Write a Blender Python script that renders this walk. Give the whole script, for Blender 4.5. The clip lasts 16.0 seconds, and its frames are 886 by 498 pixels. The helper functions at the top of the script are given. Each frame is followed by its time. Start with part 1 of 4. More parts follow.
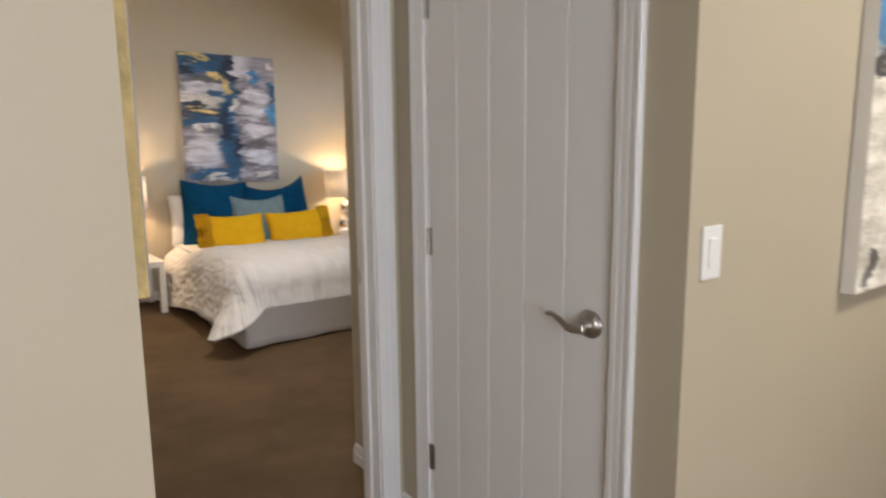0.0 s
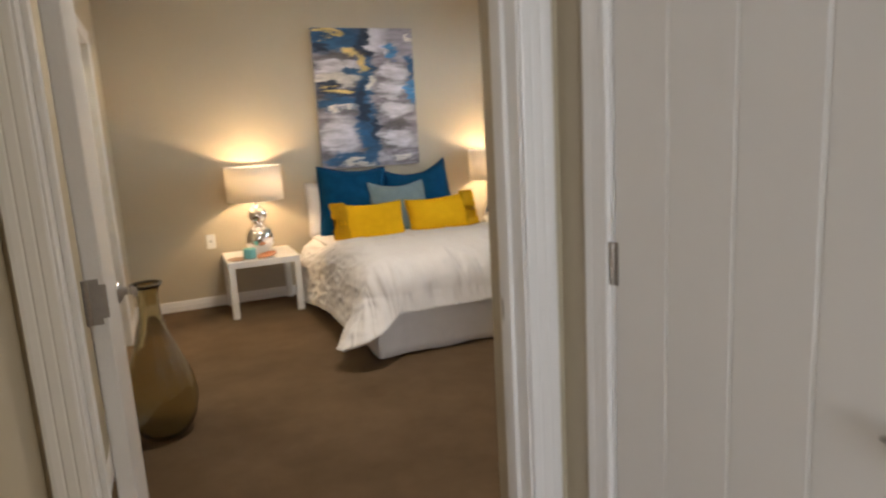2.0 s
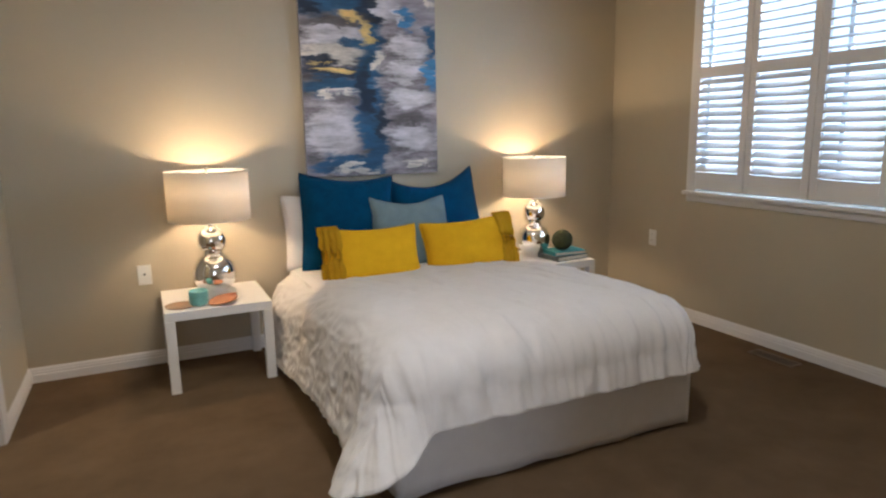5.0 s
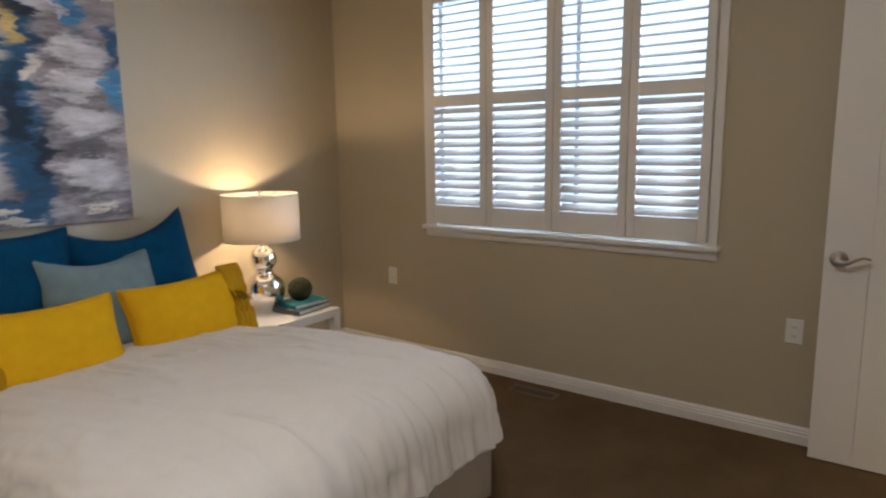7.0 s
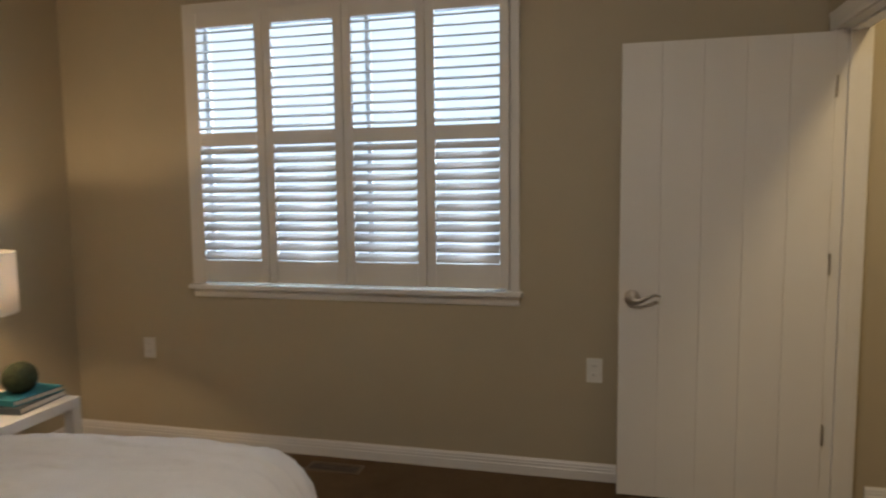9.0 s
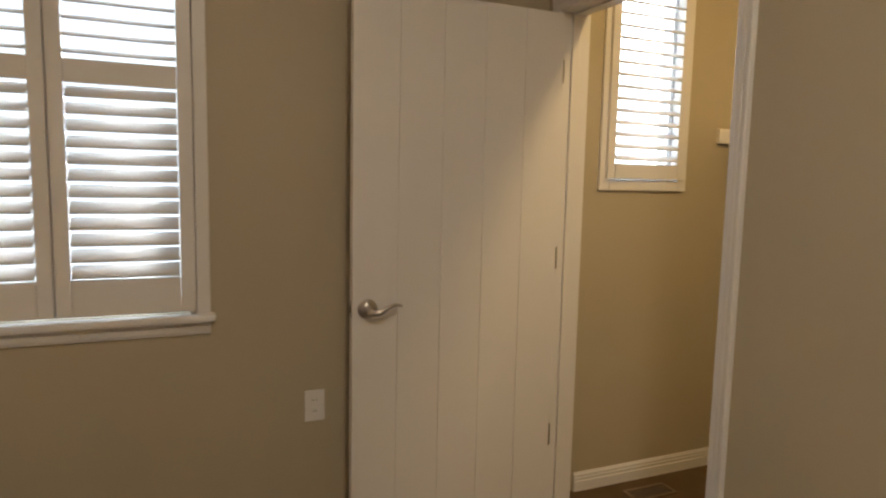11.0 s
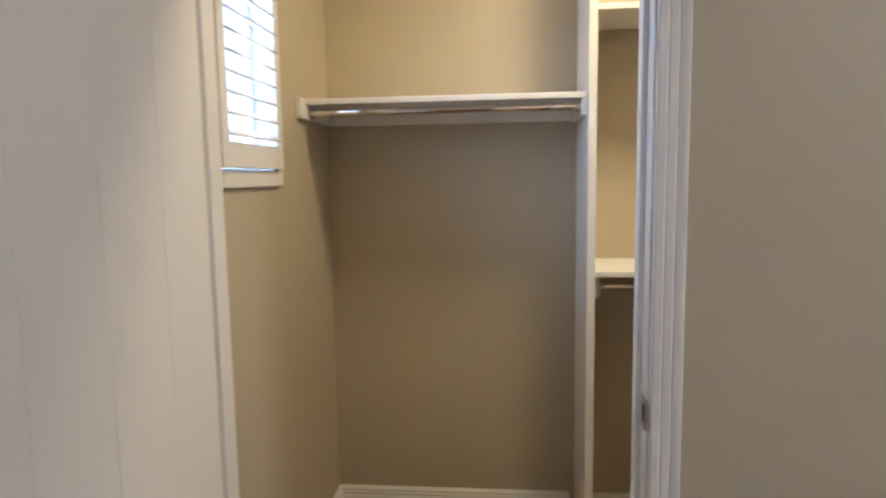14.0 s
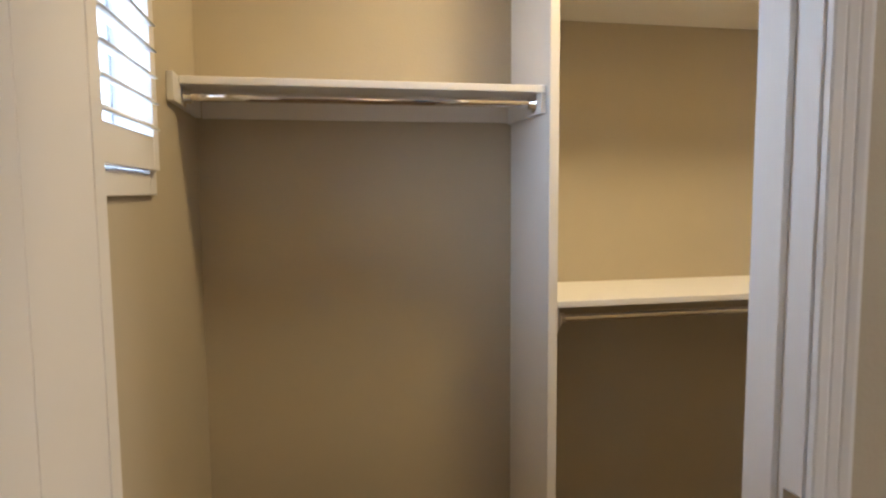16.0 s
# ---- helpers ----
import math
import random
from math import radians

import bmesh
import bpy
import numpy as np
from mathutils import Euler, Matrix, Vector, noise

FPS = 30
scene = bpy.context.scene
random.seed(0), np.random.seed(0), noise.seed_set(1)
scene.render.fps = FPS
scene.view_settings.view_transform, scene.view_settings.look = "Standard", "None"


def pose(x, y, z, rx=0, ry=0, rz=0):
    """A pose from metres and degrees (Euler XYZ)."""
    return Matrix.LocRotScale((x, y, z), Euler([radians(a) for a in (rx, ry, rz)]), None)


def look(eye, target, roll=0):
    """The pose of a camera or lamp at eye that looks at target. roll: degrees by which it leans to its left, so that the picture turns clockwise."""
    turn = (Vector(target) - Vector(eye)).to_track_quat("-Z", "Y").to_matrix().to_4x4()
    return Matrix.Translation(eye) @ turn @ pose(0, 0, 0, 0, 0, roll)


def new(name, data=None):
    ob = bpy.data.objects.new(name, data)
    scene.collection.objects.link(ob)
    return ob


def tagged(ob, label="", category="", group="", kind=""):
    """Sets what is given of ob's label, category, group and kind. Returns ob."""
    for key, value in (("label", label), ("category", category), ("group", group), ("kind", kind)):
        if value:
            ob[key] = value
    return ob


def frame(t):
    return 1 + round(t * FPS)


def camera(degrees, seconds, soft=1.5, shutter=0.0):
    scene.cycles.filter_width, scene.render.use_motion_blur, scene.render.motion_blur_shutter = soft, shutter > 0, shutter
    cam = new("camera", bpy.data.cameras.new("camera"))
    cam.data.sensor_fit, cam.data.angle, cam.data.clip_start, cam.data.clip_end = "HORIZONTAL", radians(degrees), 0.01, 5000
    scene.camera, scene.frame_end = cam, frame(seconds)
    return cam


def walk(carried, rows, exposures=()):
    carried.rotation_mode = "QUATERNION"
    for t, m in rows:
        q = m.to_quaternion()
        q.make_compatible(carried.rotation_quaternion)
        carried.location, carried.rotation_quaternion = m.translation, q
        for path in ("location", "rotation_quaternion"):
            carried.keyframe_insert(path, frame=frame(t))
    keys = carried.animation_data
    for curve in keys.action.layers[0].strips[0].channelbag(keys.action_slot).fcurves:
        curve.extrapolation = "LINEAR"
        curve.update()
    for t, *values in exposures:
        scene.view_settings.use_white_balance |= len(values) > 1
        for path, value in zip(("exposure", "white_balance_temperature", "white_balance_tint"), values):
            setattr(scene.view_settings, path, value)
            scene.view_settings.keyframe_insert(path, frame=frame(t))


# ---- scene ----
cam = camera(69.7, 16.0, soft=2.2, shutter=0.4)
EXPOSURES = [(0, 0.32, 5800, 11), (1, 0.32, 5600, 10), (2, 0.30, 6050, 10), (3, 0.33, 5500, 10), (5.5, 0.0, 5400, 10), (7, -0.16, 5750, 10), (9, -0.48, 6200, 10), (9.5, -0.53, 6650, 11), (10, -0.50, 8300, 13), (12.3, 0.46, 5150, 12), (14, 0.52, 5150, 12), (16, 0.44, 5600, 13)]
PATH = [
    (0, (0.643, -0.007, 1.357), (1.822, 1.579, 1.05), -0.6),
    (0.5, (0.764, 0.102, 1.378), (1.761, 1.811, 1.085), 0.2),
    (1, (0.856, 0.239, 1.355), (1.84, 1.942, 0.992), -1.2),
    (1.5, (0.933, 0.444, 1.359), (1.889, 2.163, 0.996), -3.0),
    (2, (1.035, 0.654, 1.345), (1.8, 2.467, 0.983), -3.3),
    (2.5, (1.135, 0.888, 1.357), (1.642, 2.79, 1.005), -0.6),
    (3, (1.152, 1.137, 1.337), (1.599, 3.046, 0.941), -0.8),
    (3.2, (1.153, 1.252, 1.331), (1.637, 3.162, 0.987), -0.9),
    (5.3, (1.361, 2.332, 1.379), (2.274, 4.073, 1.011), -0.2),
    (5.5, (1.377, 2.421, 1.404), (2.357, 4.127, 1.047), 0.5),
    (6, (1.437, 2.651, 1.427), (2.684, 4.189, 1.149), 0.4),
    (6.5, (1.493, 2.762, 1.429), (2.894, 4.154, 1.11), 1.0),
    (7, (1.459, 2.932, 1.434), (3.052, 4.096, 1.108), -0.8),
    (7.5, (1.41, 3.048, 1.495), (3.078, 4.115, 1.214), -1.4),
    (8, (1.409, 3.051, 1.47), (3.147, 3.985, 1.146), 0.7),
    (8.5, (1.501, 3.116, 1.419), (3.333, 3.881, 1.181), -0.8),
    (9, (1.673, 3.304, 1.404), (3.61, 3.77, 1.226), -0.6),
    (9.5, (1.804, 3.469, 1.38), (3.789, 3.607, 1.178), -0.2),
    (10, (1.946, 3.646, 1.411), (3.901, 3.421, 1.056), -2.8),
    (10.2, (2.017, 3.677, 1.388), (3.957, 3.313, 1.066), -1.7),
    (12.3, (3.222, 3.856, 1.388), (4.698, 2.53, 1.138), 1.4),
    (12.5, (3.302, 3.799, 1.383), (4.674, 2.365, 1.139), 1.2),
    (13, (3.608, 3.747, 1.334), (4.569, 2.01, 1.091), -1.9),
    (13.5, (3.851, 3.713, 1.381), (4.466, 1.834, 1.081), -0.3),
    (14, (4.051, 3.539, 1.379), (4.239, 1.561, 1.153), -0.9),
    (14.5, (4.221, 3.426, 1.349), (4.082, 1.442, 1.137), -0.2),
    (15, (4.377, 3.313, 1.364), (4.008, 1.364, 1.107), -0.9),
    (15.5, (4.409, 3.152, 1.377), (3.993, 1.21, 1.145), -0.1),
    (16, (4.404, 3.049, 1.362), (4.013, 1.095, 1.182), -0.4),
]
walk(cam, [(t, look(eye, target, roll)) for t, eye, target, roll in PATH], EXPOSURES)

# ---- world and light ----
world = bpy.data.worlds.new("world")
scene.world = world
world.use_nodes = True
wn = world.node_tree.nodes
sky = wn.new("ShaderNodeTexSky")
sky.sky_type = 'NISHITA'
sky.sun_disc = False
sky.sun_elevation = radians(42)
sky.sun_rotation = radians(250)
world.node_tree.links.new(sky.outputs[0], wn["Background"].inputs[0])
wn["Background"].inputs[1].default_value = 0.10


def lamp(name, kind, m, energy, color, size=None, size_y=None):
    d = bpy.data.lights.new(name, kind)
    d.energy, d.color = energy, color
    if kind == 'AREA':
        d.shape = 'RECTANGLE'
        d.size, d.size_y = size, size_y or size
    elif size:
        d.shadow_soft_size = size
    ob = new(name, d)
    ob.matrix_world = m
    return ob


sun = lamp("sun", 'SUN', look((-20, -8, 22), (0, 0, 0)), 2.0, (1.0, 0.95, 0.87))
sun.data.angle = radians(0.6)
# ceiling lights of bedroom, closet, side room and lounge, all out of view
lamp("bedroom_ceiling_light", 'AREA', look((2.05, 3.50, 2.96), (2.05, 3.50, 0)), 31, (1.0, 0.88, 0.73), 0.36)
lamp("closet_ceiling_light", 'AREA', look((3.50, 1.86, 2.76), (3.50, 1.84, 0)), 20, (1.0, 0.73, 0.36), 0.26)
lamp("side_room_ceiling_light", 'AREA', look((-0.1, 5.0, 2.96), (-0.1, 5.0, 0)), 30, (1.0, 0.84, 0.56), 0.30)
# added daylight lamp at a made-up opening in the unseen lounge wall
lamp("lounge_added_daylight", 'AREA', look((-0.1, -3.45, 1.55), (0.3, 0, 1.3)), 106, (1.0, 0.98, 0.96), 2.2, 1.7)
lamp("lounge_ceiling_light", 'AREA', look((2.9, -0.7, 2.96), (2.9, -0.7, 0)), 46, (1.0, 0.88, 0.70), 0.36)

# added lamps outside the bedroom window, as south-east sky light on the north wall
for y in (4.12, 4.97):
    window_sky = lamp("window_sky_light", 'AREA', look((5.10, y - 0.10, 1.62), (4.10, y + 0.85, 1.84)), 20, (0.72, 0.86, 1.0), 0.80, 1.38)
    window_sky.data.spread = radians(88)

# added lamp outside the closet window in place of brighter sky
lamp("closet_window_sky_light", 'AREA', look((4.90, 1.835, 1.87), (3.90, 1.90, 1.87)), 7.5, (0.76, 0.88, 1.0), 0.40, 0.92)


# ---- materials ----
def material(name, base, rough=0.6, metal=0.0, var=0.0, scale=8.0, bump=0.0, bump_scale=300.0, spec=0.5, second=None):
    m = bpy.data.materials.new(name)
    m.use_nodes = True
    n, l = m.node_tree.nodes, m.node_tree.links
    p = n["Principled BSDF"]
    p.inputs["Base Color"].default_value = (*base, 1)
    p.inputs["Roughness"].default_value = rough
    p.inputs["Metallic"].default_value = metal
    p.inputs["Specular IOR Level"].default_value = spec
    tc = n.new("ShaderNodeTexCoord")
    if var or second:
        no = n.new("ShaderNodeTexNoise")
        no.inputs["Scale"].default_value = scale
        no.inputs["Detail"].default_value = 6
        no.inputs["Roughness"].default_value = 0.65
        l.new(tc.outputs["Object"], no.inputs["Vector"])
        ramp = n.new("ShaderNodeValToRGB")
        ramp.color_ramp.elements[0].position, ramp.color_ramp.elements[1].position = 0.3, 0.7
        a = [c * (1 - var) for c in base]
        b = second or [min(1, c * (1 + var)) for c in base]
        ramp.color_ramp.elements[0].color, ramp.color_ramp.elements[1].color = (*a, 1), (*b, 1)
        l.new(no.outputs["Fac"], ramp.inputs[0])
        l.new(ramp.outputs[0], p.inputs["Base Color"])
    if bump:
        nb = n.new("ShaderNodeTexNoise")
        nb.inputs["Scale"].default_value = bump_scale
        nb.inputs["Detail"].default_value = 4
        l.new(tc.outputs["Object"], nb.inputs["Vector"])
        bu = n.new("ShaderNodeBump")
        bu.inputs["Strength"].default_value = bump
        bu.inputs["Distance"].default_value = 0.01
        l.new(nb.outputs["Fac"], bu.inputs["Height"])
        l.new(bu.outputs[0], p.inputs["Normal"])
    return m


def emission(name, color, strength):
    m = bpy.data.materials.new(name)
    m.use_nodes = True
    n, l = m.node_tree.nodes, m.node_tree.links
    n.remove(n["Principled BSDF"])
    e = n.new("ShaderNodeEmission")
    e.inputs[0].default_value = (*color, 1)
    e.inputs[1].default_value = strength
    l.new(e.outputs[0], n["Material Output"].inputs[0])
    return m


PAINT = material("wall_paint", (0.49, 0.427, 0.312), 0.55, var=0.03, scale=1.5, bump=0.06, bump_scale=140)
CEILING = material("ceiling_paint", (0.78, 0.76, 0.72), 0.8, bump=0.15, bump_scale=90)
TRIM = material("white_trim_paint", (0.80, 0.78, 0.76), 0.35, var=0.02, scale=3)
DOOR = material("white_door_paint", (0.80, 0.78, 0.76), 0.4, var=0.02, scale=2, bump=0.05, bump_scale=120)
CARPET = material("brown_carpet", (0.185, 0.122, 0.070), 0.95, var=0.20, scale=2.2, bump=0.9, bump_scale=420, spec=0.1)
NICKEL = material("satin_nickel", (0.50, 0.47, 0.44), 0.28, 1.0, var=0.08, scale=30)
CHROME = material("mirror_chrome", (0.86, 0.85, 0.84), 0.06, 1.0)
WHITE = material("white_lacquer", (0.84, 0.82, 0.79), 0.3, var=0.015, scale=5)
PLASTIC = material("white_plastic", (0.82, 0.81, 0.78), 0.35)
# near-black for solid pieces that stand for shade inside holes and slots
DARK = material("dark_slot", (0.02, 0.02, 0.02), 0.6)
BACKDROP = emission("sky_glow", (0.72, 0.86, 1.0), 1.9)


# ---- mesh helpers ----
def box(bm, x0, y0, z0, x1, y1, z1, bevel=0.0):
    m = Matrix.LocRotScale(((x0 + x1) / 2, (y0 + y1) / 2, (z0 + z1) / 2), None, (abs(x1 - x0), abs(y1 - y0), abs(z1 - z0)))
    vs = bmesh.ops.create_cube(bm, size=1, matrix=m)["verts"]
    if bevel:
        es = list({e for v in vs for e in v.link_edges})
        bmesh.ops.bevel(bm, geom=es, offset=bevel, segments=2, affect='EDGES', profile=0.6)
    return bm


def part(name, bm, mat, parent=None, label="", smooth=False):
    me = bpy.data.meshes.new(name)
    bmesh.ops.recalc_face_normals(bm, faces=bm.faces)
    bm.to_mesh(me)
    bm.free()
    if mat:
        me.materials.append(mat)
    if smooth:
        for p in me.polygons:
            p.use_smooth = True
    ob = new(name, me)
    if parent:
        ob.parent = parent
    if label:
        tagged(ob, label)
    return ob


def boxes(name, rows, mat, parent=None, label="", bevel=0.0):
    bm = bmesh.new()
    for r in rows:
        box(bm, *r, bevel=bevel)
    return part(name, bm, mat, parent, label)


def empty(name, label, category, group="", kind="", at=(0, 0, 0)):
    ob = new(name)
    ob.location = at
    return tagged(ob, label, category, group, kind)


def lathe(rings, seg=40, cap=True):
    """A turned shape from (radius, z) rings."""
    bm = bmesh.new()
    loops = []
    for r, z in rings:
        loops.append([bm.verts.new((r * math.cos(2 * math.pi * i / seg), r * math.sin(2 * math.pi * i / seg), z)) for i in range(seg)])
    for a, b in zip(loops, loops[1:]):
        for i in range(seg):
            bm.faces.new((a[i], a[(i + 1) % seg], b[(i + 1) % seg], b[i]))
    if cap:
        bm.faces.new(loops[0][::-1])
        bm.faces.new(loops[-1])
    return bm


def moved(bm, m):
    bmesh.ops.transform(bm, matrix=m, verts=bm.verts)
    return bm


def wall(name, axis, a0, a1, b0, b1, z0, z1, holes=(), label="plain beige painted wall", mat=None):
    """A wall a0..a1 thick that runs b0..b1, with openings (b0, b1, z0, z1)."""
    bs = sorted({b0, b1, *[h[0] for h in holes], *[h[1] for h in holes]})
    bm = bmesh.new()
    for p, q in zip(bs, bs[1:]):
        cuts = sorted([(h[2], h[3]) for h in holes if h[0] <= p and h[1] >= q])
        z = z0
        spans = []
        for c0, c1 in cuts:
            if c0 > z:
                spans.append((z, c0))
            z = c1
        if z < z1:
            spans.append((z, z1))
        for s0, s1 in spans:
            if axis == "x":
                box(bm, a0, p, s0, a1, q, s1)
            else:
                box(bm, p, a0, s0, q, a1, s1)
    bmesh.ops.remove_doubles(bm, verts=bm.verts, dist=1e-5)
    return tagged(part(name, bm, mat or PAINT), label, "wall", kind="structure")


# ---- the large structure ----
HX0, HX1 = 0.774, 1.850    # hall alcove
WX, EX, NY, SY = 0.66, 4.745, 6.258, 2.35
H = 3.05
DY0, DY1 = 1.88, 2.0       # wall with the bedroom doorway
DX0, DX1 = 0.848, 1.748     # bedroom doorway
CX0, CX1 = 3.783, 4.645     # closet doorway
CY = 1.018                 # closet back
LY = 0.75                 # lounge wall
WIN = (3.705, 5.395, 0.92, 2.34)
CWIN = (1.625, 2.045, 1.40, 2.35)

tagged(boxes("floor", [(-2.4, -3.4, -0.1, EX, NY, 0.0)], CARPET), "brown cut-pile carpet, slightly trodden", "floor", kind="structure")
tagged(boxes("ceiling", [(-2.5, -3.5, H, 5.0, 6.5, H + 0.1)], CEILING), "plain white ceiling", "ceiling", kind="structure")
wall("wall_east", "x", EX, EX + 0.10, 0.9, 6.45, 0, H, [WIN, CWIN])
wall("wall_north", "y", NY, NY + 0.14, -0.9, EX, 0, H)
wall("wall_west", "x", WX - 0.12, WX, DY1, NY, 0, H, [(4.35, 5.45, -0.01, 2.04)])
wall("wall_hall_west", "x", HX0 - 0.12, HX0, 0.70, DY0, 0, H)
wall("wall_doorway", "y", DY0, DY1, 0.54, 1.905, 0, H, [(DX0 - 0.02, DX1 + 0.02, -0.01, 2.07)])
wall("wall_jog", "x", 1.905, 2.0, DY0, SY - 0.12, 0, H)
wall("wall_south", "y", SY - 0.12, SY, 1.905, EX, 0, H, [(CX0 - 0.02, CX1 + 0.02, -0.01, 2.07)])
wall("wall_hall_east", "x", HX1, HX1 + 0.12, LY + 0.12, DY0, 0, H, [(0.925, 1.715, -0.01, 2.07)])
wall("wall_lounge_north_east", "y", LY, LY + 0.12, HX1, 4.9, 0, H)
wall("wall_lounge_north_west", "y", 0.70, 0.82, -2.4, HX0 - 0.12, 0, H)
wall("wall_closet_back", "y", 0.93, CY, 2.4, EX, 0, H)
wall("wall_closet_west", "x", 2.4, 2.5, CY, SY - 0.12, 0, H)
wall("wall_lounge_west", "x", -2.5, -2.4, -3.5, 0.82, 0, H)
wall("wall_lounge_east", "x", EX, 4.9, -3.5, LY, 0, H)
# unseen wall; its opening is made up for the added daylight lamp
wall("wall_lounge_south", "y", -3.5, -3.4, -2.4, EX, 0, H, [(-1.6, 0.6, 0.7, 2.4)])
wall("wall_bath_west", "x", -0.9, -0.8, 3.9, NY, 0, H)
wall("wall_bath_south", "y", 3.8, 3.9, -0.9, WX - 0.12, 0, H)
wall("wall_utility_east", "x", 2.3, 2.4, LY + 0.12, SY - 0.12, 0, H)
tagged(boxes("backdrop", [(7.5, -60, -0.3, 7.6, 60, 14)], BACKDROP), "pale bright overcast sky seen outside", "backdrop", kind="structure")
tagged(boxes("ground", [(4.86, -40, -0.35, 60, 50, -0.3)], material("lawn", (0.08, 0.1, 0.05), 0.9, var=0.3, scale=4)), "plain ground outside the house", "ground", kind="structure")

# ---- more materials ----
def shade_fabric():
    m = bpy.data.materials.new("lampshade_linen")
    m.use_nodes = True
    n, l = m.node_tree.nodes, m.node_tree.links
    p = n["Principled BSDF"]
    p.inputs["Base Color"].default_value = (0.80, 0.77, 0.71, 1)
    p.inputs["Roughness"].default_value = 0.9
    t = n.new("ShaderNodeBsdfTranslucent")
    t.inputs[0].default_value = (0.76, 0.70, 0.60, 1)
    mix = n.new("ShaderNodeMixShader")
    mix.inputs[0].default_value = 0.30
    w = n.new("ShaderNodeTexNoise")
    w.inputs["Scale"].default_value = 350
    b = n.new("ShaderNodeBump")
    b.inputs["Strength"].default_value = 0.25
    b.inputs["Distance"].default_value = 0.002
    l.new(w.outputs["Fac"], b.inputs["Height"])
    l.new(b.outputs[0], p.inputs["Normal"])
    l.new(p.outputs[0], mix.inputs[1])
    l.new(t.outputs[0], mix.inputs[2])
    l.new(mix.outputs[0], n["Material Output"].inputs[0])
    return m


def glass(name, color, rough=0.02):
    m = bpy.data.materials.new(name)
    m.use_nodes = True
    p = m.node_tree.nodes["Principled BSDF"]
    p.inputs["Base Color"].default_value = (*color, 1)
    p.inputs["Roughness"].default_value = rough
    p.inputs["Transmission Weight"].default_value = 1.0
    p.inputs["IOR"].default_value = 1.45
    return m


def painted(name, origin, size, ground, blobs, streak=(1.2, 6.0), warp=0.22):
    """An abstract painting on a canvas in the xz plane: soft brushed patches (u, v, half width, half height, colour) laid one over another."""
    m = bpy.data.materials.new(name)
    m.use_nodes = True
    n, l = m.node_tree.nodes, m.node_tree.links
    p = n["Principled BSDF"]
    p.inputs["Roughness"].default_value = 0.45
    tc = n.new("ShaderNodeTexCoord")
    mp = n.new("ShaderNodeMapping")
    mp.vector_type = 'TEXTURE'
    mp.inputs["Location"].default_value = origin
    mp.inputs["Scale"].default_value = size
    l.new(tc.outputs["Object"], mp.inputs[0])
    st = n.new("ShaderNodeMapping")
    st.inputs["Scale"].default_value = (streak[0] * 3, 1, streak[1] * 3)
    l.new(mp.outputs[0], st.inputs[0])
    no = n.new("ShaderNodeTexNoise")
    no.inputs["Scale"].default_value = 1.0
    no.inputs["Detail"].default_value = 7
    no.inputs["Roughness"].default_value = 0.68
    l.new(st.outputs[0], no.inputs["Vector"])
    sub = n.new("ShaderNodeVectorMath")
    sub.operation = 'SUBTRACT'
    sub.inputs[1].default_value = (0.5, 0.5, 0.5)
    l.new(no.outputs["Color"], sub.inputs[0])
    sc = n.new("ShaderNodeVectorMath")
    sc.operation = 'MULTIPLY'
    sc.inputs[1].default_value = (warp * 1.7, 0, warp)
    l.new(sub.outputs[0], sc.inputs[0])
    add = n.new("ShaderNodeVectorMath")
    l.new(mp.outputs[0], add.inputs[0])
    l.new(sc.outputs[0], add.inputs[1])
    ramp = n.new("ShaderNodeValToRGB")
    ramp.color_ramp.elements[0].color, ramp.color_ramp.elements[1].color = (*ground[0], 1), (*ground[1], 1)
    ramp.color_ramp.elements[0].position, ramp.color_ramp.elements[1].position = 0.35, 0.65
    l.new(no.outputs["Fac"], ramp.inputs[0])
    last = ramp.outputs[0]
    for u, v, su, sv, colour in blobs:
        d = n.new("ShaderNodeVectorMath")
        d.operation = 'SUBTRACT'
        d.inputs[1].default_value = (u, 0, v)
        l.new(add.outputs[0], d.inputs[0])
        e = n.new("ShaderNodeVectorMath")
        e.operation = 'MULTIPLY'
        e.inputs[1].default_value = (1 / su, 0, 1 / sv)
        l.new(d.outputs[0], e.inputs[0])
        f = n.new("ShaderNodeVectorMath")
        f.operation = 'LENGTH'
        l.new(e.outputs[0], f.inputs[0])
        r = n.new("ShaderNodeMapRange")
        r.interpolation_type = 'SMOOTHSTEP'
        for k, val in ((1, 0.65), (2, 1.15), (3, 0.95), (4, 0.0)):
            r.inputs[k].default_value = val
        l.new(f.outputs["Value"], r.inputs[0])
        x = n.new("ShaderNodeMix")
        x.data_type = 'RGBA'
        l.new(r.outputs[0], x.inputs[0])
        l.new(last, x.inputs[6])
        x.inputs[7].default_value = (*colour, 1)
        last = x.outputs[2]
    fine = n.new("ShaderNodeTexNoise")
    fine.inputs["Scale"].default_value = 9
    fine.inputs["Detail"].default_value = 8
    l.new(st.outputs[0], fine.inputs["Vector"])
    br = n.new("ShaderNodeMapRange")
    for k, val in ((1, 0.3), (2, 0.7), (3, 0.48), (4, 1.42)):
        br.inputs[k].default_value = val
    l.new(no.outputs["Fac"], br.inputs[0])
    mul = n.new("ShaderNodeVectorMath")
    mul.operation = 'SCALE'
    l.new(last, mul.inputs[0])
    l.new(br.outputs[0], mul.inputs["Scale"])
    l.new(mul.outputs[0], p.inputs["Base Color"])
    bu = n.new("ShaderNodeBump")
    bu.inputs["Strength"].default_value = 0.5
    bu.inputs["Distance"].default_value = 0.004
    l.new(fine.outputs["Fac"], bu.inputs["Height"])
    l.new(bu.outputs[0], p.inputs["Normal"])
    return m


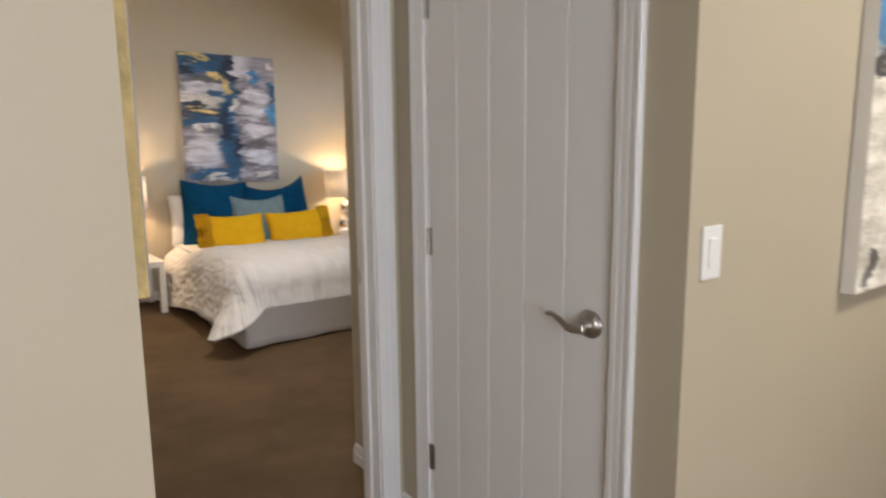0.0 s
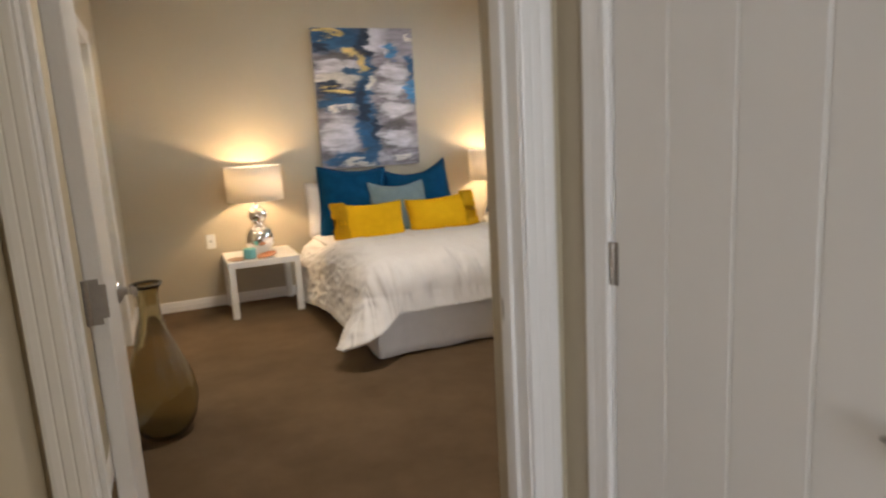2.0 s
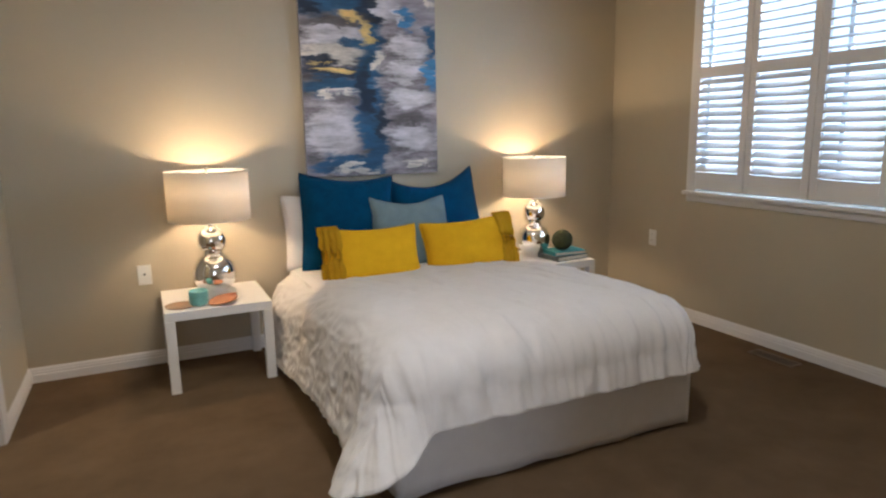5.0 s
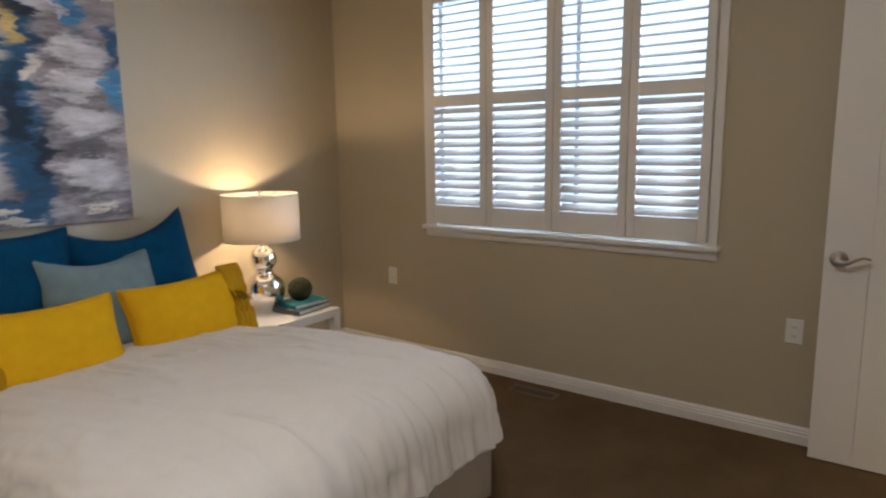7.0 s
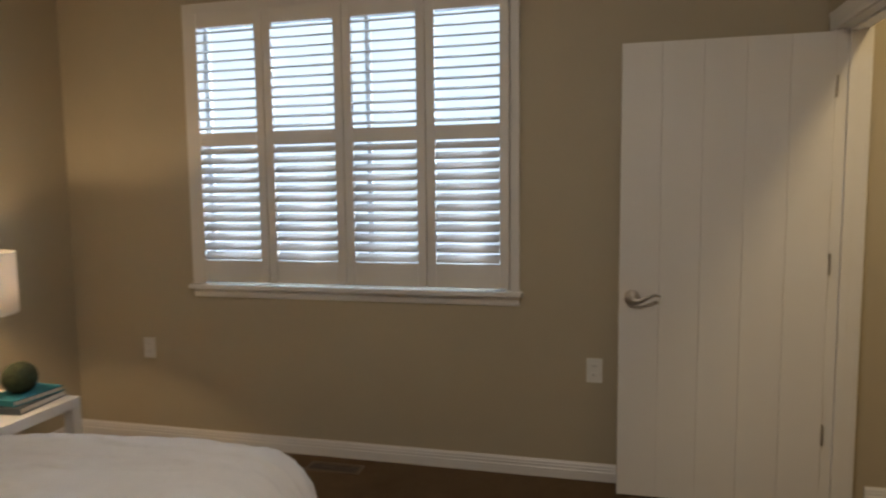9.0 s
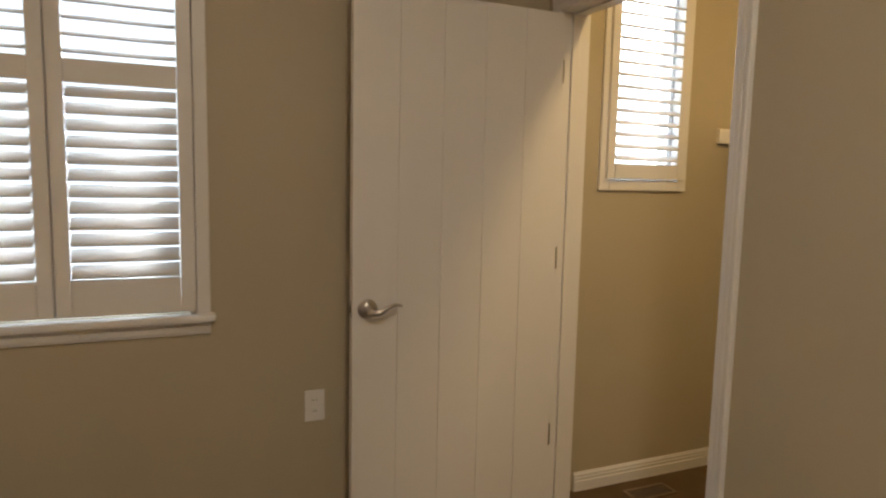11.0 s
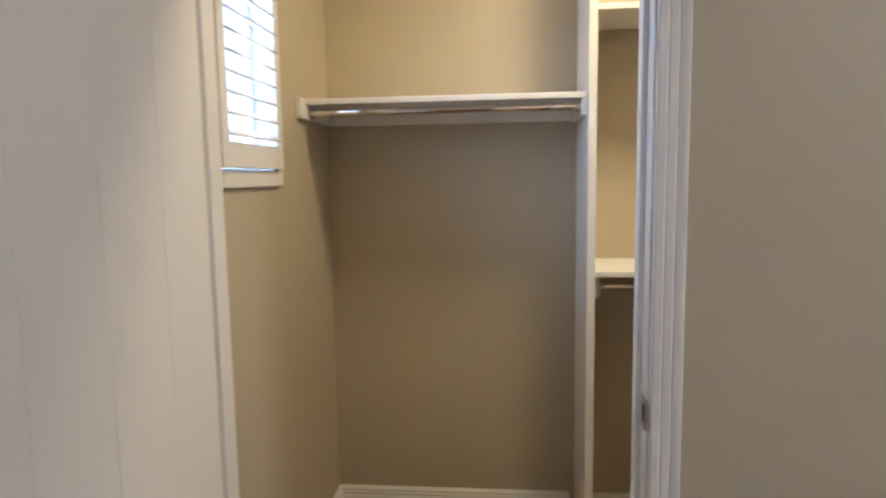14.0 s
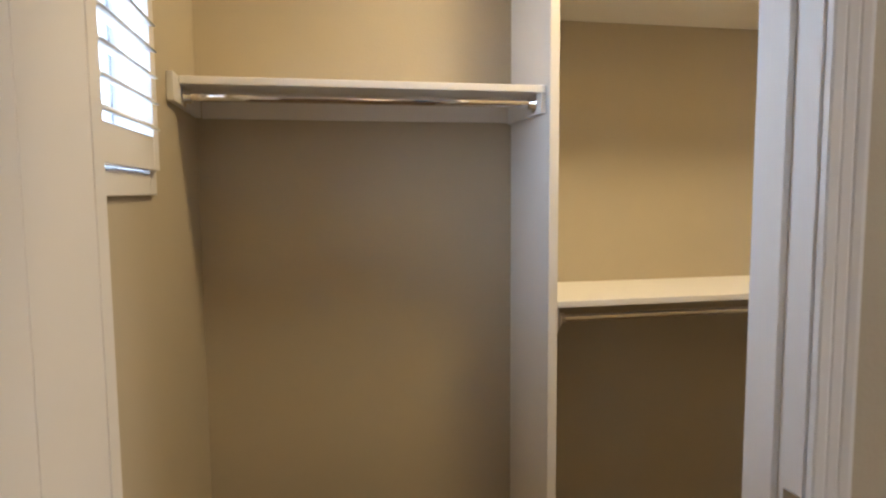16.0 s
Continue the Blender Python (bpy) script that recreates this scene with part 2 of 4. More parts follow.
def weave(name, base, dark, scale=900, bump=0.4):
    return material(name, base, 0.9, var=0.0, second=None, bump=bump, bump_scale=scale, spec=0.15) if dark is None else \
        material(name, dark, 0.9, scale=14, second=base, bump=bump, bump_scale=scale, spec=0.15)


LINEN = shade_fabric()
BULB = emission("bulb_glow", (1.0, 0.72, 0.42), 25.0)
COTTON = weave("white_crinkled_cotton", (0.80, 0.77, 0.75), (0.76, 0.73, 0.71), 30, 0.22)
SKIRT = weave("grey_white_skirt_cotton", (0.74, 0.71, 0.69), (0.70, 0.67, 0.65), 300, 0.2)
BLUE = weave("teal_blue_velvet", (0.003, 0.062, 0.150), (0.002, 0.042, 0.105), 500, 0.3)
SLATE = weave("slate_blue_linen", (0.22, 0.295, 0.32), (0.175, 0.235, 0.265), 700, 0.4)
YELLOW = weave("mustard_yellow_cotton", (0.84, 0.48, 0.004), (0.76, 0.41, 0.003), 600, 0.4)
MUSTARD = weave("dark_mustard_fringe", (0.62, 0.35, 0.006), (0.50, 0.27, 0.005), 250, 0.8)
OLIVE_GLASS = glass("olive_brown_glass", (0.74, 0.69, 0.50), 0.03)
PANE = glass("window_glass", (0.97, 0.99, 1.0), 0.0)
TEAL_WAX = material("teal_candle_glass", (0.16, 0.42, 0.42), 0.3, var=0.15, scale=40)
CORAL = material("orange_brown_ceramic", (0.42, 0.17, 0.07), 0.5, var=0.3, scale=25)
MOSS = material("dark_green_moss", (0.035, 0.045, 0.018), 0.95, var=0.45, scale=60, bump=1.0, bump_scale=150)
BOOK_TEAL = material("teal_book_cloth", (0.03, 0.22, 0.27), 0.7, var=0.1, scale=30)
BOOK_GREY = material("grey_book_cloth", (0.10, 0.12, 0.13), 0.7, var=0.1, scale=30)
PAPER = material("book_pages", (0.7, 0.66, 0.58), 0.9, var=0.08, scale=80)
BROWN_METAL = material("brown_vent_enamel", (0.18, 0.12, 0.075), 0.45, var=0.1, scale=20)
GOLD = material("gold_leaf_canvas_edge", (0.68, 0.53, 0.24), 0.45, var=0.25, scale=18, bump=0.6, bump_scale=45)
HINGE = material("dull_hinge_steel", (0.34, 0.32, 0.30), 0.45, 1.0, var=0.1, scale=40)
BLACK = material("black_frame_paint", (0.012, 0.012, 0.013), 0.35)
EXTERIOR = material("window_sash_vinyl", (0.6, 0.62, 0.64), 0.5)
CREAM = material("cream_canvas_edge", (0.72, 0.68, 0.62), 0.7, var=0.05, scale=6, bump=0.15, bump_scale=200)


# ---- shapes used by several things ----
def extrude_profile(profile, length):
    """A moulding: profile points (z, t) with t out of the wall (towards -y), run along x for length."""
    bm = bmesh.new()
    pts = [(0.0, profile[0][0])] + [(-t, z) for z, t in profile] + [(0.0, profile[-1][0])]
    a = [bm.verts.new((0, y, z)) for y, z in pts]
    b = [bm.verts.new((length, y, z)) for y, z in pts]
    k = len(pts)
    for i in range(k):
        bm.faces.new((a[i], a[(i + 1) % k], b[(i + 1) % k], b[i]))
    bm.faces.new(a[::-1])
    bm.faces.new(b)
    return bm


CASING = [(0, 0.010), (0.004, 0.012), (0.020, 0.013), (0.024, 0.0115), (0.028, 0.013), (0.044, 0.0145), (0.048, 0.013), (0.052, 0.015), (0.064, 0.0175), (0.072, 0.0175), (0.075, 0.014)]
BASE = [(0, 0.014), (0.045, 0.014), (0.049, 0.011), (0.061, 0.0115), (0.065, 0.009), (0.075, 0.009), (0.081, 0.005), (0.086, 0.004)]
Z90 = Matrix.Rotation(math.pi / 2, 4, 'Z')


def doorway(name, label, sides, w, h, depth=0.12, stop=True):
    """Jambs, stops and profiled casings; each side is a pose with the wall at y=0 and the room at -y. The first side holds the jambs."""
    th = empty(name, label, "door frame", kind="structure")
    m = sides[0][0]
    for nm, r in (("jamb", (-0.02, 0.001, 0, 0, depth - 0.001, h)), ("jamb", (w, 0.001, 0, w + 0.02, depth - 0.001, h)), ("head_jamb", (-0.02, 0.001, h, w + 0.02, depth - 0.001, h + 0.02))):
        part(nm, moved(box(bmesh.new(), *r, bevel=0.001), m), TRIM, th)
    if stop:
        s0 = stop
        for nm, r in (("door_stop", (0, s0, 0, 0.011, s0 + 0.035, h)), ("door_stop", (w - 0.011, s0, 0, w, s0 + 0.035, h)), ("door_stop", (0.011, s0, h - 0.011, w - 0.011, s0 + 0.035, h))):
            part(nm, moved(box(bmesh.new(), *r, bevel=0.002), m), TRIM, th)
    for m, lw, rw in sides:
        prof = lambda k: [(z * k / 0.075, t) for z, t in CASING]
        left = extrude_profile(prof(lw), h + 0.005)
        # along z, its thin edge next to the opening
        moved(left, Matrix(((0, 0, -1, -0.005), (0, 1, 0, 0), (1, 0, 0, 0), (0, 0, 0, 1))))
        part("casing", moved(left, m), TRIM, th)
        right = extrude_profile(prof(rw), h + 0.005)
        moved(right, Matrix(((0, 0, 1, w + 0.005), (0, 1, 0, 0), (1, 0, 0, 0), (0, 0, 0, 1))))
        part("casing", moved(right, m), TRIM, th)
        head = extrude_profile(CASING, w + 0.01 + lw + rw)
        moved(head, Matrix.Translation((-0.005 - lw, 0, h + 0.005)))
        part("head_casing", moved(head, m), TRIM, th)
    return th


def baseboard(x0, y0, x1, y1):
    """Runs from the first to the second point, with the room on its right."""
    d = math.hypot(x1 - x0, y1 - y0)
    bm = extrude_profile(BASE, d)
    moved(bm, Matrix.Translation((x0, y0, 0)) @ Matrix.Rotation(math.atan2(y1 - y0, x1 - x0), 4, 'Z'))
    return tagged(part("baseboard", bm, TRIM), "white painted stepped wooden baseboard", "baseboard", kind="structure")


def sweep(points, radii, seg=12):
    """A tube with an oval section (side, up) along points."""
    bm = bmesh.new()
    loops = []
    pts = [Vector(p) for p in points]
    for i, p in enumerate(pts):
        d = (pts[min(i + 1, len(pts) - 1)] - pts[max(i - 1, 0)]).normalized()
        side = d.cross(Vector((0, 0, 1)))
        side = side.normalized() if side.length > 1e-4 else Vector((1, 0, 0))
        up = side.cross(d).normalized()
        a, b = radii[i]
        loops.append([bm.verts.new(p + side * a * math.cos(2 * math.pi * k / seg) + up * b * math.sin(2 * math.pi * k / seg)) for k in range(seg)])
    for a, b in zip(loops, loops[1:]):
        for k in range(seg):
            bm.faces.new((a[k], a[(k + 1) % seg], b[(k + 1) % seg], b[k]))
    bm.faces.new(loops[0][::-1])
    bm.faces.new(loops[-1])
    return bm


def lever_handle(parent, m, mirror=1):
    """A wave lever on a round rose; local -y is out of the door, the lever runs along +x (or -x)."""
    out = Matrix.Rotation(math.pi / 2, 4, 'X')
    rose = lathe([(0.036, 0.0), (0.036, 0.004), (0.034, 0.008), (0.029, 0.009), (0.028, 0.013), (0.022, 0.016), (0.014, 0.018), (0.013, 0.030)], 28)
    rose = part("rose", moved(rose, m @ out), NICKEL, parent, "satin nickel round rose", True)
    pts, rad = [], []
    for i in range(15):
        s = i / 14
        x = mirror * (-0.012 + 0.127 * s)
        z = -0.008 * math.sin(min(1, s * 2.0) * math.pi) + 0.019 * math.sin(min(1, max(0, (s - 0.32) / 0.5)) * math.pi / 2) ** 2 - 0.007 * max(0, (s - 0.84) / 0.16)
        y = -0.040 - 0.012 * math.sin(s * math.pi)
        pts.append((x, y, z))
        rad.append((0.0075 - 0.0035 * s, 0.0125 - 0.0075 * s if s > 0.12 else 0.0135))
    part("lever", moved(sweep(pts, rad), m), NICKEL, rose, "satin nickel wave lever", True)


def plank_door(name, label, w, h=2.03, t=0.035, planks=5, groove=0.0028):
    """A plank leaf: hinge edge at x=0, latch edge at x=w, faces at y=0 and y=t, its foot at z=0.008."""
    th = empty(name, label, "door")
    pw = w / planks
    me = None
    core = part("core", box(bmesh.new(), 0.002, 0.006, 0.009, w - 0.002, t - 0.006, h + 0.006), DOOR, th)
    for i in range(planks):
        if me is None:
            bm = bmesh.new()
            box(bm, 0.0004, 0, 0.008, pw - 0.0004, t, h + 0.008)
            es = [e for e in bm.edges if abs(e.verts[0].co.z - e.verts[1].co.z) > 1]
            bmesh.ops.bevel(bm, geom=es, offset=groove, segments=1, affect='EDGES')
            ob = part("plank", bm, DOOR, th)
            me = ob.data
        else:
            ob = new("plank", me)
            ob.parent = th
        ob.location = (i * pw, 0, 0)
    return th


def hinge_on(parent, m, tall=0.09):
    """A butt hinge: two rounded leaves and a five-part knuckle at the pose's origin, upright; the leaves lie in the xz plane."""
    bm = bmesh.new()
    box(bm, -0.036, -0.0015, -tall / 2, 0.0, 0.0015, tall / 2)
    es = [e for e in bm.edges if abs(e.verts[0].co.y - e.verts[1].co.y) > 0.001 and e.verts[0].co.x < -0.02]
    bmesh.ops.bevel(bm, geom=es, offset=0.012, segments=4, affect='EDGES')
    part("hinge_leaf", moved(bm, m), HINGE, parent)
    bm = bmesh.new()
    for k in range(5):
        z = -tall / 2 + (k + 0.5) * tall / 5
        bmesh.ops.create_cone(bm, cap_ends=True, segments=12, radius1=0.006, radius2=0.006, depth=tall / 5 - 0.001, matrix=Matrix.Translation((0, 0, z)))
    part("hinge_knuckle", moved(bm, m), NICKEL, parent)


def plate(parent, name, m, w=0.026, h=0.057, hole=True):
    bm = box(bmesh.new(), -w / 2, -0.0015, -h / 2, w / 2, 0.001, h / 2)
    ob = part(name, moved(bm, m), NICKEL, parent)
    if hole:
        part("latch_hole", moved(box(bmesh.new(), -w / 4, -0.0022, -h / 4, w / 4, -0.0016, h / 4), m), DARK, ob)


# ---- doorways, doors and baseboards ----
d1 = doorway("door_frame_1", "white painted bedroom door frame with stepped casing",
             [(Matrix.Translation((DX0, DY0, 0)), 0.060, 0.075), (Matrix.Translation((DX1, DY1, 0)) @ pose(0, 0, 0, 0, 0, 180), 0.075, 0.060)], DX1 - DX0, 2.05, stop=0.05)
plate(d1, "strike_plate", Matrix.Translation((DX1 - 0.001, 1.975, 0.91)) @ pose(0, 0, 0, 0, 0, -90))
d2 = doorway("door_frame_2", "white painted hall cupboard door frame with stepped casing",
             [(pose(HX1, 1.695, 0, 0, 0, -90), 0.068, 0.068)], 0.75, 2.05, stop=0.04)
d3 = doorway("door_frame_3", "white painted closet door frame with stepped casing",
             [(Matrix.Translation((CX1, SY, 0)) @ pose(0, 0, 0, 0, 0, 180), 0.050, 0.056)], CX1 - CX0, 2.05, depth=0.12, stop=0.045)
part("casing", box(bmesh.new(), 4.650, 2.214, 0, 4.715, 2.2295, 2.07, bevel=0.002), TRIM, d3)
plate(d3, "strike_plate", Matrix.Translation((CX0 + 0.001, 2.336, 0.925)) @ pose(0, 0, 0, 0, 0, 90), 0.034, 0.06)
d4 = doorway("door_frame_4", "white painted door frame to a lit side room",
             [(pose(WX, 4.35, 0, 0, 0, 90), 0.07, 0.07)], 1.10, 2.03, stop=0.05)

# bedroom door, open along the west wall
bed_door = plank_door("door_1", "white plank door standing open, satin nickel lever", 0.91)
lever_handle(bed_door, pose(0.85, 0.035, 0.905, 0, 0, 180), 1)
lever_handle(bed_door, pose(0.85, 0.0, 0.905), -1)
for z in (0.26, 1.06, 1.84):
    hinge_on(bed_door, Matrix.Translation((-0.004, 0.034, z)) @ pose(0, 0, 0, 0, 0, 90))
bed_door.matrix_world = pose(0.897, 2.022, 0, 0, 0, 93.6)
# hall cupboard door, closed
hall_door = plank_door("door_2", "closed white plank door with satin nickel lever", 0.742)
lever_handle(hall_door, pose(0.685, 0.0, 0.925), -1)
for z in (0.30, 1.06, 1.81):
    hinge_on(hall_door, Matrix.Translation((-0.004, -0.004, z)) @ pose(0, 0, 0, 0, 0, 200))
hall_door.matrix_world = pose(HX1 + 0.002, 1.691, 0, 0, 0, -90)
# closet door, open against the east wall
closet_door = plank_door("door_3", "white plank closet door standing open near the window", 0.842, groove=0.0011)
lever_handle(closet_door, pose(0.785, 0.035, 0.925, 0, 0, 180), 1)
lever_handle(closet_door, pose(0.785, 0.0, 0.925), -1)
plate(closet_door, "latch_plate", Matrix.Translation((0.842, 0.0175, 0.925)) @ pose(0, 0, 0, 0, 0, 90), 0.026, 0.057)
for z in (0.345, 1.085, 1.82):
    hinge_on(closet_door, Matrix.Translation((-0.006, 0.026, z)) @ pose(0, 0, 0, 0, 0, 90))
closet_door.matrix_world = pose(4.654, 2.357, 0, 0, 0, 90.8)

baseboard(WX, NY, EX, NY)
baseboard(EX, NY, EX, SY)
baseboard(CX0 - 0.08, SY, 1.905, SY)
baseboard(1.905, SY, 1.905, DY1)
baseboard(1.905, DY1, DX1 + 0.08, DY1)
baseboard(WX, DY1, WX, 4.275)
baseboard(WX, 5.525, WX, NY)
baseboard(EX, 2.135, EX, CY)
baseboard(EX, CY, 3.785, CY)
baseboard(3.735, CY, 2.5, CY)
baseboard(HX0, 0.70, HX0, DY0)
baseboard(HX1, DY0, HX1, 1.768)
baseboard(HX1, 0.872, HX1, LY)
baseboard(HX1, LY, EX, LY)


# ---- windows ----
def louver(length, width=0.063, thick=0.010):
    """An oval slat along y, centred."""
    bm = bmesh.new()
    loops = []
    for y in (-length / 2, length / 2):
        loops.append([bm.verts.new((width / 2 * math.cos(a), y, thick / 2 * math.sin(a))) for a in (2 * math.pi * k / 12 for k in range(12))])
    a, b = loops
    for k in range(12):
        bm.faces.new((a[k], a[(k + 1) % 12], b[(k + 1) % 12], b[k]))
    bm.faces.new(a[::-1])
    bm.faces.new(b)
    return bm


def shutter(parent, y0, y1, z0, z1, bands, x=4.69, stile=0.046, tilt=-20, pitch=0.0505):
    """A hinged shutter panel with louvers in the bands (z0, z1) between its rails."""
    th = part("shutter_panel", bmesh.new(), TRIM, parent)
    zs = [z0] + [z for b in bands for z in b] + [z1]
    for a, b in ((y0, y0 + stile), (y1 - stile, y1)):
        part("stile", box(bmesh.new(), x - 0.014, a + 0.001, z0, x + 0.014, b - 0.001, z1, bevel=0.002), TRIM, th)
    for a, b in zip(zs[::2], zs[1::2]):
        part("rail", box(bmesh.new(), x - 0.0135, y0 + stile, a, x + 0.0135, y1 - stile, b, bevel=0.002), TRIM, th)
    me = None
    for a, b in bands:
        turn = tilt - 19 if len(bands) > 1 and b < 1.7 else tilt
        k = max(1, round((b - a) / pitch))
        for i in range(k):
            if me is None:
                ob = part("louver", louver(y1 - y0 - 2 * stile - 0.003), TRIM, th, smooth=True)
                me = ob.data
            else:
                ob = new("louver", me)
                ob.parent = th
            ob.matrix_basis = Matrix.Translation((x, (y0 + y1) / 2, a + (i + 0.5) * (b - a) / k)) @ Matrix.Rotation(radians(turn), 4, 'Y')
    return th


window = empty("window_1", "bedroom window with four white plantation shutter panels, louvers open", "window", kind="structure")
for r in ((EX - 0.020, 5.398, 0.918, EX + 0.002, 5.452, 2.405), (EX - 0.020, 3.660, 0.918, EX + 0.002, 3.704, 2.405), (EX - 0.022, 3.704, 2.345, EX + 0.002, 5.398, 2.405)):
    part("window_frame", box(bmesh.new(), *r, bevel=0.004), TRIM, window)
for a, b in ((5.370, 5.396), (3.706, 3.726)):
    part("shutter_frame", box(bmesh.new(), 4.728, a, 0.92, EX + 0.05, b, 2.339, bevel=0.003), TRIM, window)
part("window_sill", box(bmesh.new(), EX - 0.045, 3.645, 0.893, EX + 0.095, 5.468, 0.919, bevel=0.006), TRIM, window)
apron = extrude_profile([(0.0, 0.010), (0.012, 0.015), (0.030, 0.018), (0.046, 0.013)], 1.79)
part("apron", moved(apron, Matrix.Translation((EX, 5.450, 0.846)) @ pose(0, 0, 0, 0, 0, -90)), TRIM, window)
BANDS = ((1.053, 1.658), (1.728, 2.272))
for a, b in ((4.974, 5.396), (4.541, 4.971), (4.115, 4.538), (3.706, 4.112)):
    shutter(window, a, b, 0.936, 2.343, BANDS, x=4.712)
# strips added behind the panel joints to block slits of daylight
for y in (4.9725, 4.5395, 4.1135):
    part("rebate_strip", box(bmesh.new(), 4.727, y - 0.012, 0.94, 4.733, y + 0.012, 2.34), TRIM, window)
# the sash and glass behind the shutters
for r in ((4.79, 3.706, 0.92, 4.82, 3.74, 2.34), (4.79, 5.345, 0.92, 4.82, 5.394, 2.34), (4.79, 3.74, 0.92, 4.82, 5.345, 0.97), (4.79, 3.74, 2.29, 4.82, 5.345, 2.34), (4.79, 4.425, 0.97, 4.82, 4.452, 2.29)):
    part("sash", box(bmesh.new(), *r, bevel=0.003), EXTERIOR, window)
for a, b in ((3.74, 4.425), (4.452, 5.345)):
    g = part("pane", box(bmesh.new(), 4.803, a, 0.97, 4.808, b, 2.29), PANE, window)
    g.visible_shadow = False

cwindow = empty("window_2", "narrow closet window with one white plantation shutter", "window", kind="structure")
for r in ((EX - 0.012, 1.593, 1.358, EX + 0.002, 1.645, 2.40), (EX - 0.012, 2.024, 1.358, EX + 0.002, 2.075, 2.40), (EX - 0.012, 1.645, 2.345, EX + 0.002, 2.024, 2.40), (EX - 0.0125, 1.645, 1.358, EX + 0.002, 2.024, 1.402)):
    part("window_frame", box(bmesh.new(), *r, bevel=0.003), TRIM, cwindow)
for r in ((EX + 0.001, CWIN[0] - 0.001, 1.40, EX + 0.099, CWIN[0] + 0.006, 2.35), (EX + 0.001, CWIN[1] - 0.006, 1.40, EX + 0.099, CWIN[1] + 0.001, 2.35), (EX + 0.001, CWIN[0] + 0.006, 1.399, EX + 0.099, CWIN[1] - 0.006, 1.406), (EX + 0.001, CWIN[0] + 0.006, 2.344, EX + 0.099, CWIN[1] - 0.006, 2.351)):
    part("reveal", box(bmesh.new(), *r), TRIM, cwindow)
shutter(cwindow, 1.622, 2.048, 1.409, 2.343, ((1.475, 2.29),), x=EX - 0.012, stile=0.042, tilt=-24)
for r in ((4.80, 1.632, 1.407, 4.83, 1.650, 2.343), (4.80, 2.020, 1.407, 4.83, 2.038, 2.343), (4.80, 1.650, 1.407, 4.83, 2.020, 1.43), (4.80, 1.650, 2.32, 4.83, 2.020, 2.343)):
    part("sash", box(bmesh.new(), *r, bevel=0.003), EXTERIOR, cwindow)
g = part("pane", box(bmesh.new(), 4.812, 1.650, 1.43, 4.817, 2.020, 2.32), PANE, cwindow)
g.visible_shadow = False


# ---- bed ----
bed = empty("bed", "double bed with mattress and a pale grey-white fabric skirt", "bed")
part("mattress", box(bmesh.new(), 2.12, 4.28, 0.32, 3.44, 6.215, 0.53, bevel=0.06), COTTON, bed)
part("box_spring", box(bmesh.new(), 2.12, 4.25, 0.10, 3.48, 6.21, 0.318, bevel=0.02), SKIRT, bed)


def skirt():
    bm = bmesh.new()
    path = [(2.088, 6.20), (2.084, 4.215), (3.515, 4.205), (3.520, 6.20)]
    pts = []
    for (x0, y0), (x1, y1) in zip(path, path[1:]):
        k = int(math.hypot(x1 - x0, y1 - y0) / 0.02)
        nx, ny = (y1 - y0), -(x1 - x0)
        d = math.hypot(nx, ny)
        for i in range(k):
            s = i / k
            pts.append((x0 + (x1 - x0) * s, y0 + (y1 - y0) * s, nx / d, ny / d))
    pts.append((*path[-1], 1, 0))
    rows = []
    for j in range(7):
        z = 0.012 + 0.31 * j / 6
        row = []
        for i, (x, y, nx, ny) in enumerate(pts):
            w = (noise.noise((x * 4, y * 4, 0.3)) * 0.020 + noise.noise((x * 14, y * 14, 1.3)) * 0.005) * (1 - j / 7) ** 1.2
            zz = z + (0.010 * noise.noise((x * 5, y * 5, 7)) if j == 0 else 0)
            row.append(bm.verts.new((x - nx * w, y - ny * w, zz)))
        rows.append(row)
    for a, b in zip(rows, rows[1:]):
        for i in range(len(pts) - 1):
            bm.faces.new((a[i], a[i + 1], b[i + 1], b[i]))
    return bm


sk = part("skirt", skirt(), SKIRT, bed, "pale grey-white gathered bed skirt", True)
sk.modifiers.new("thick", 'SOLIDIFY').thickness = 0.004


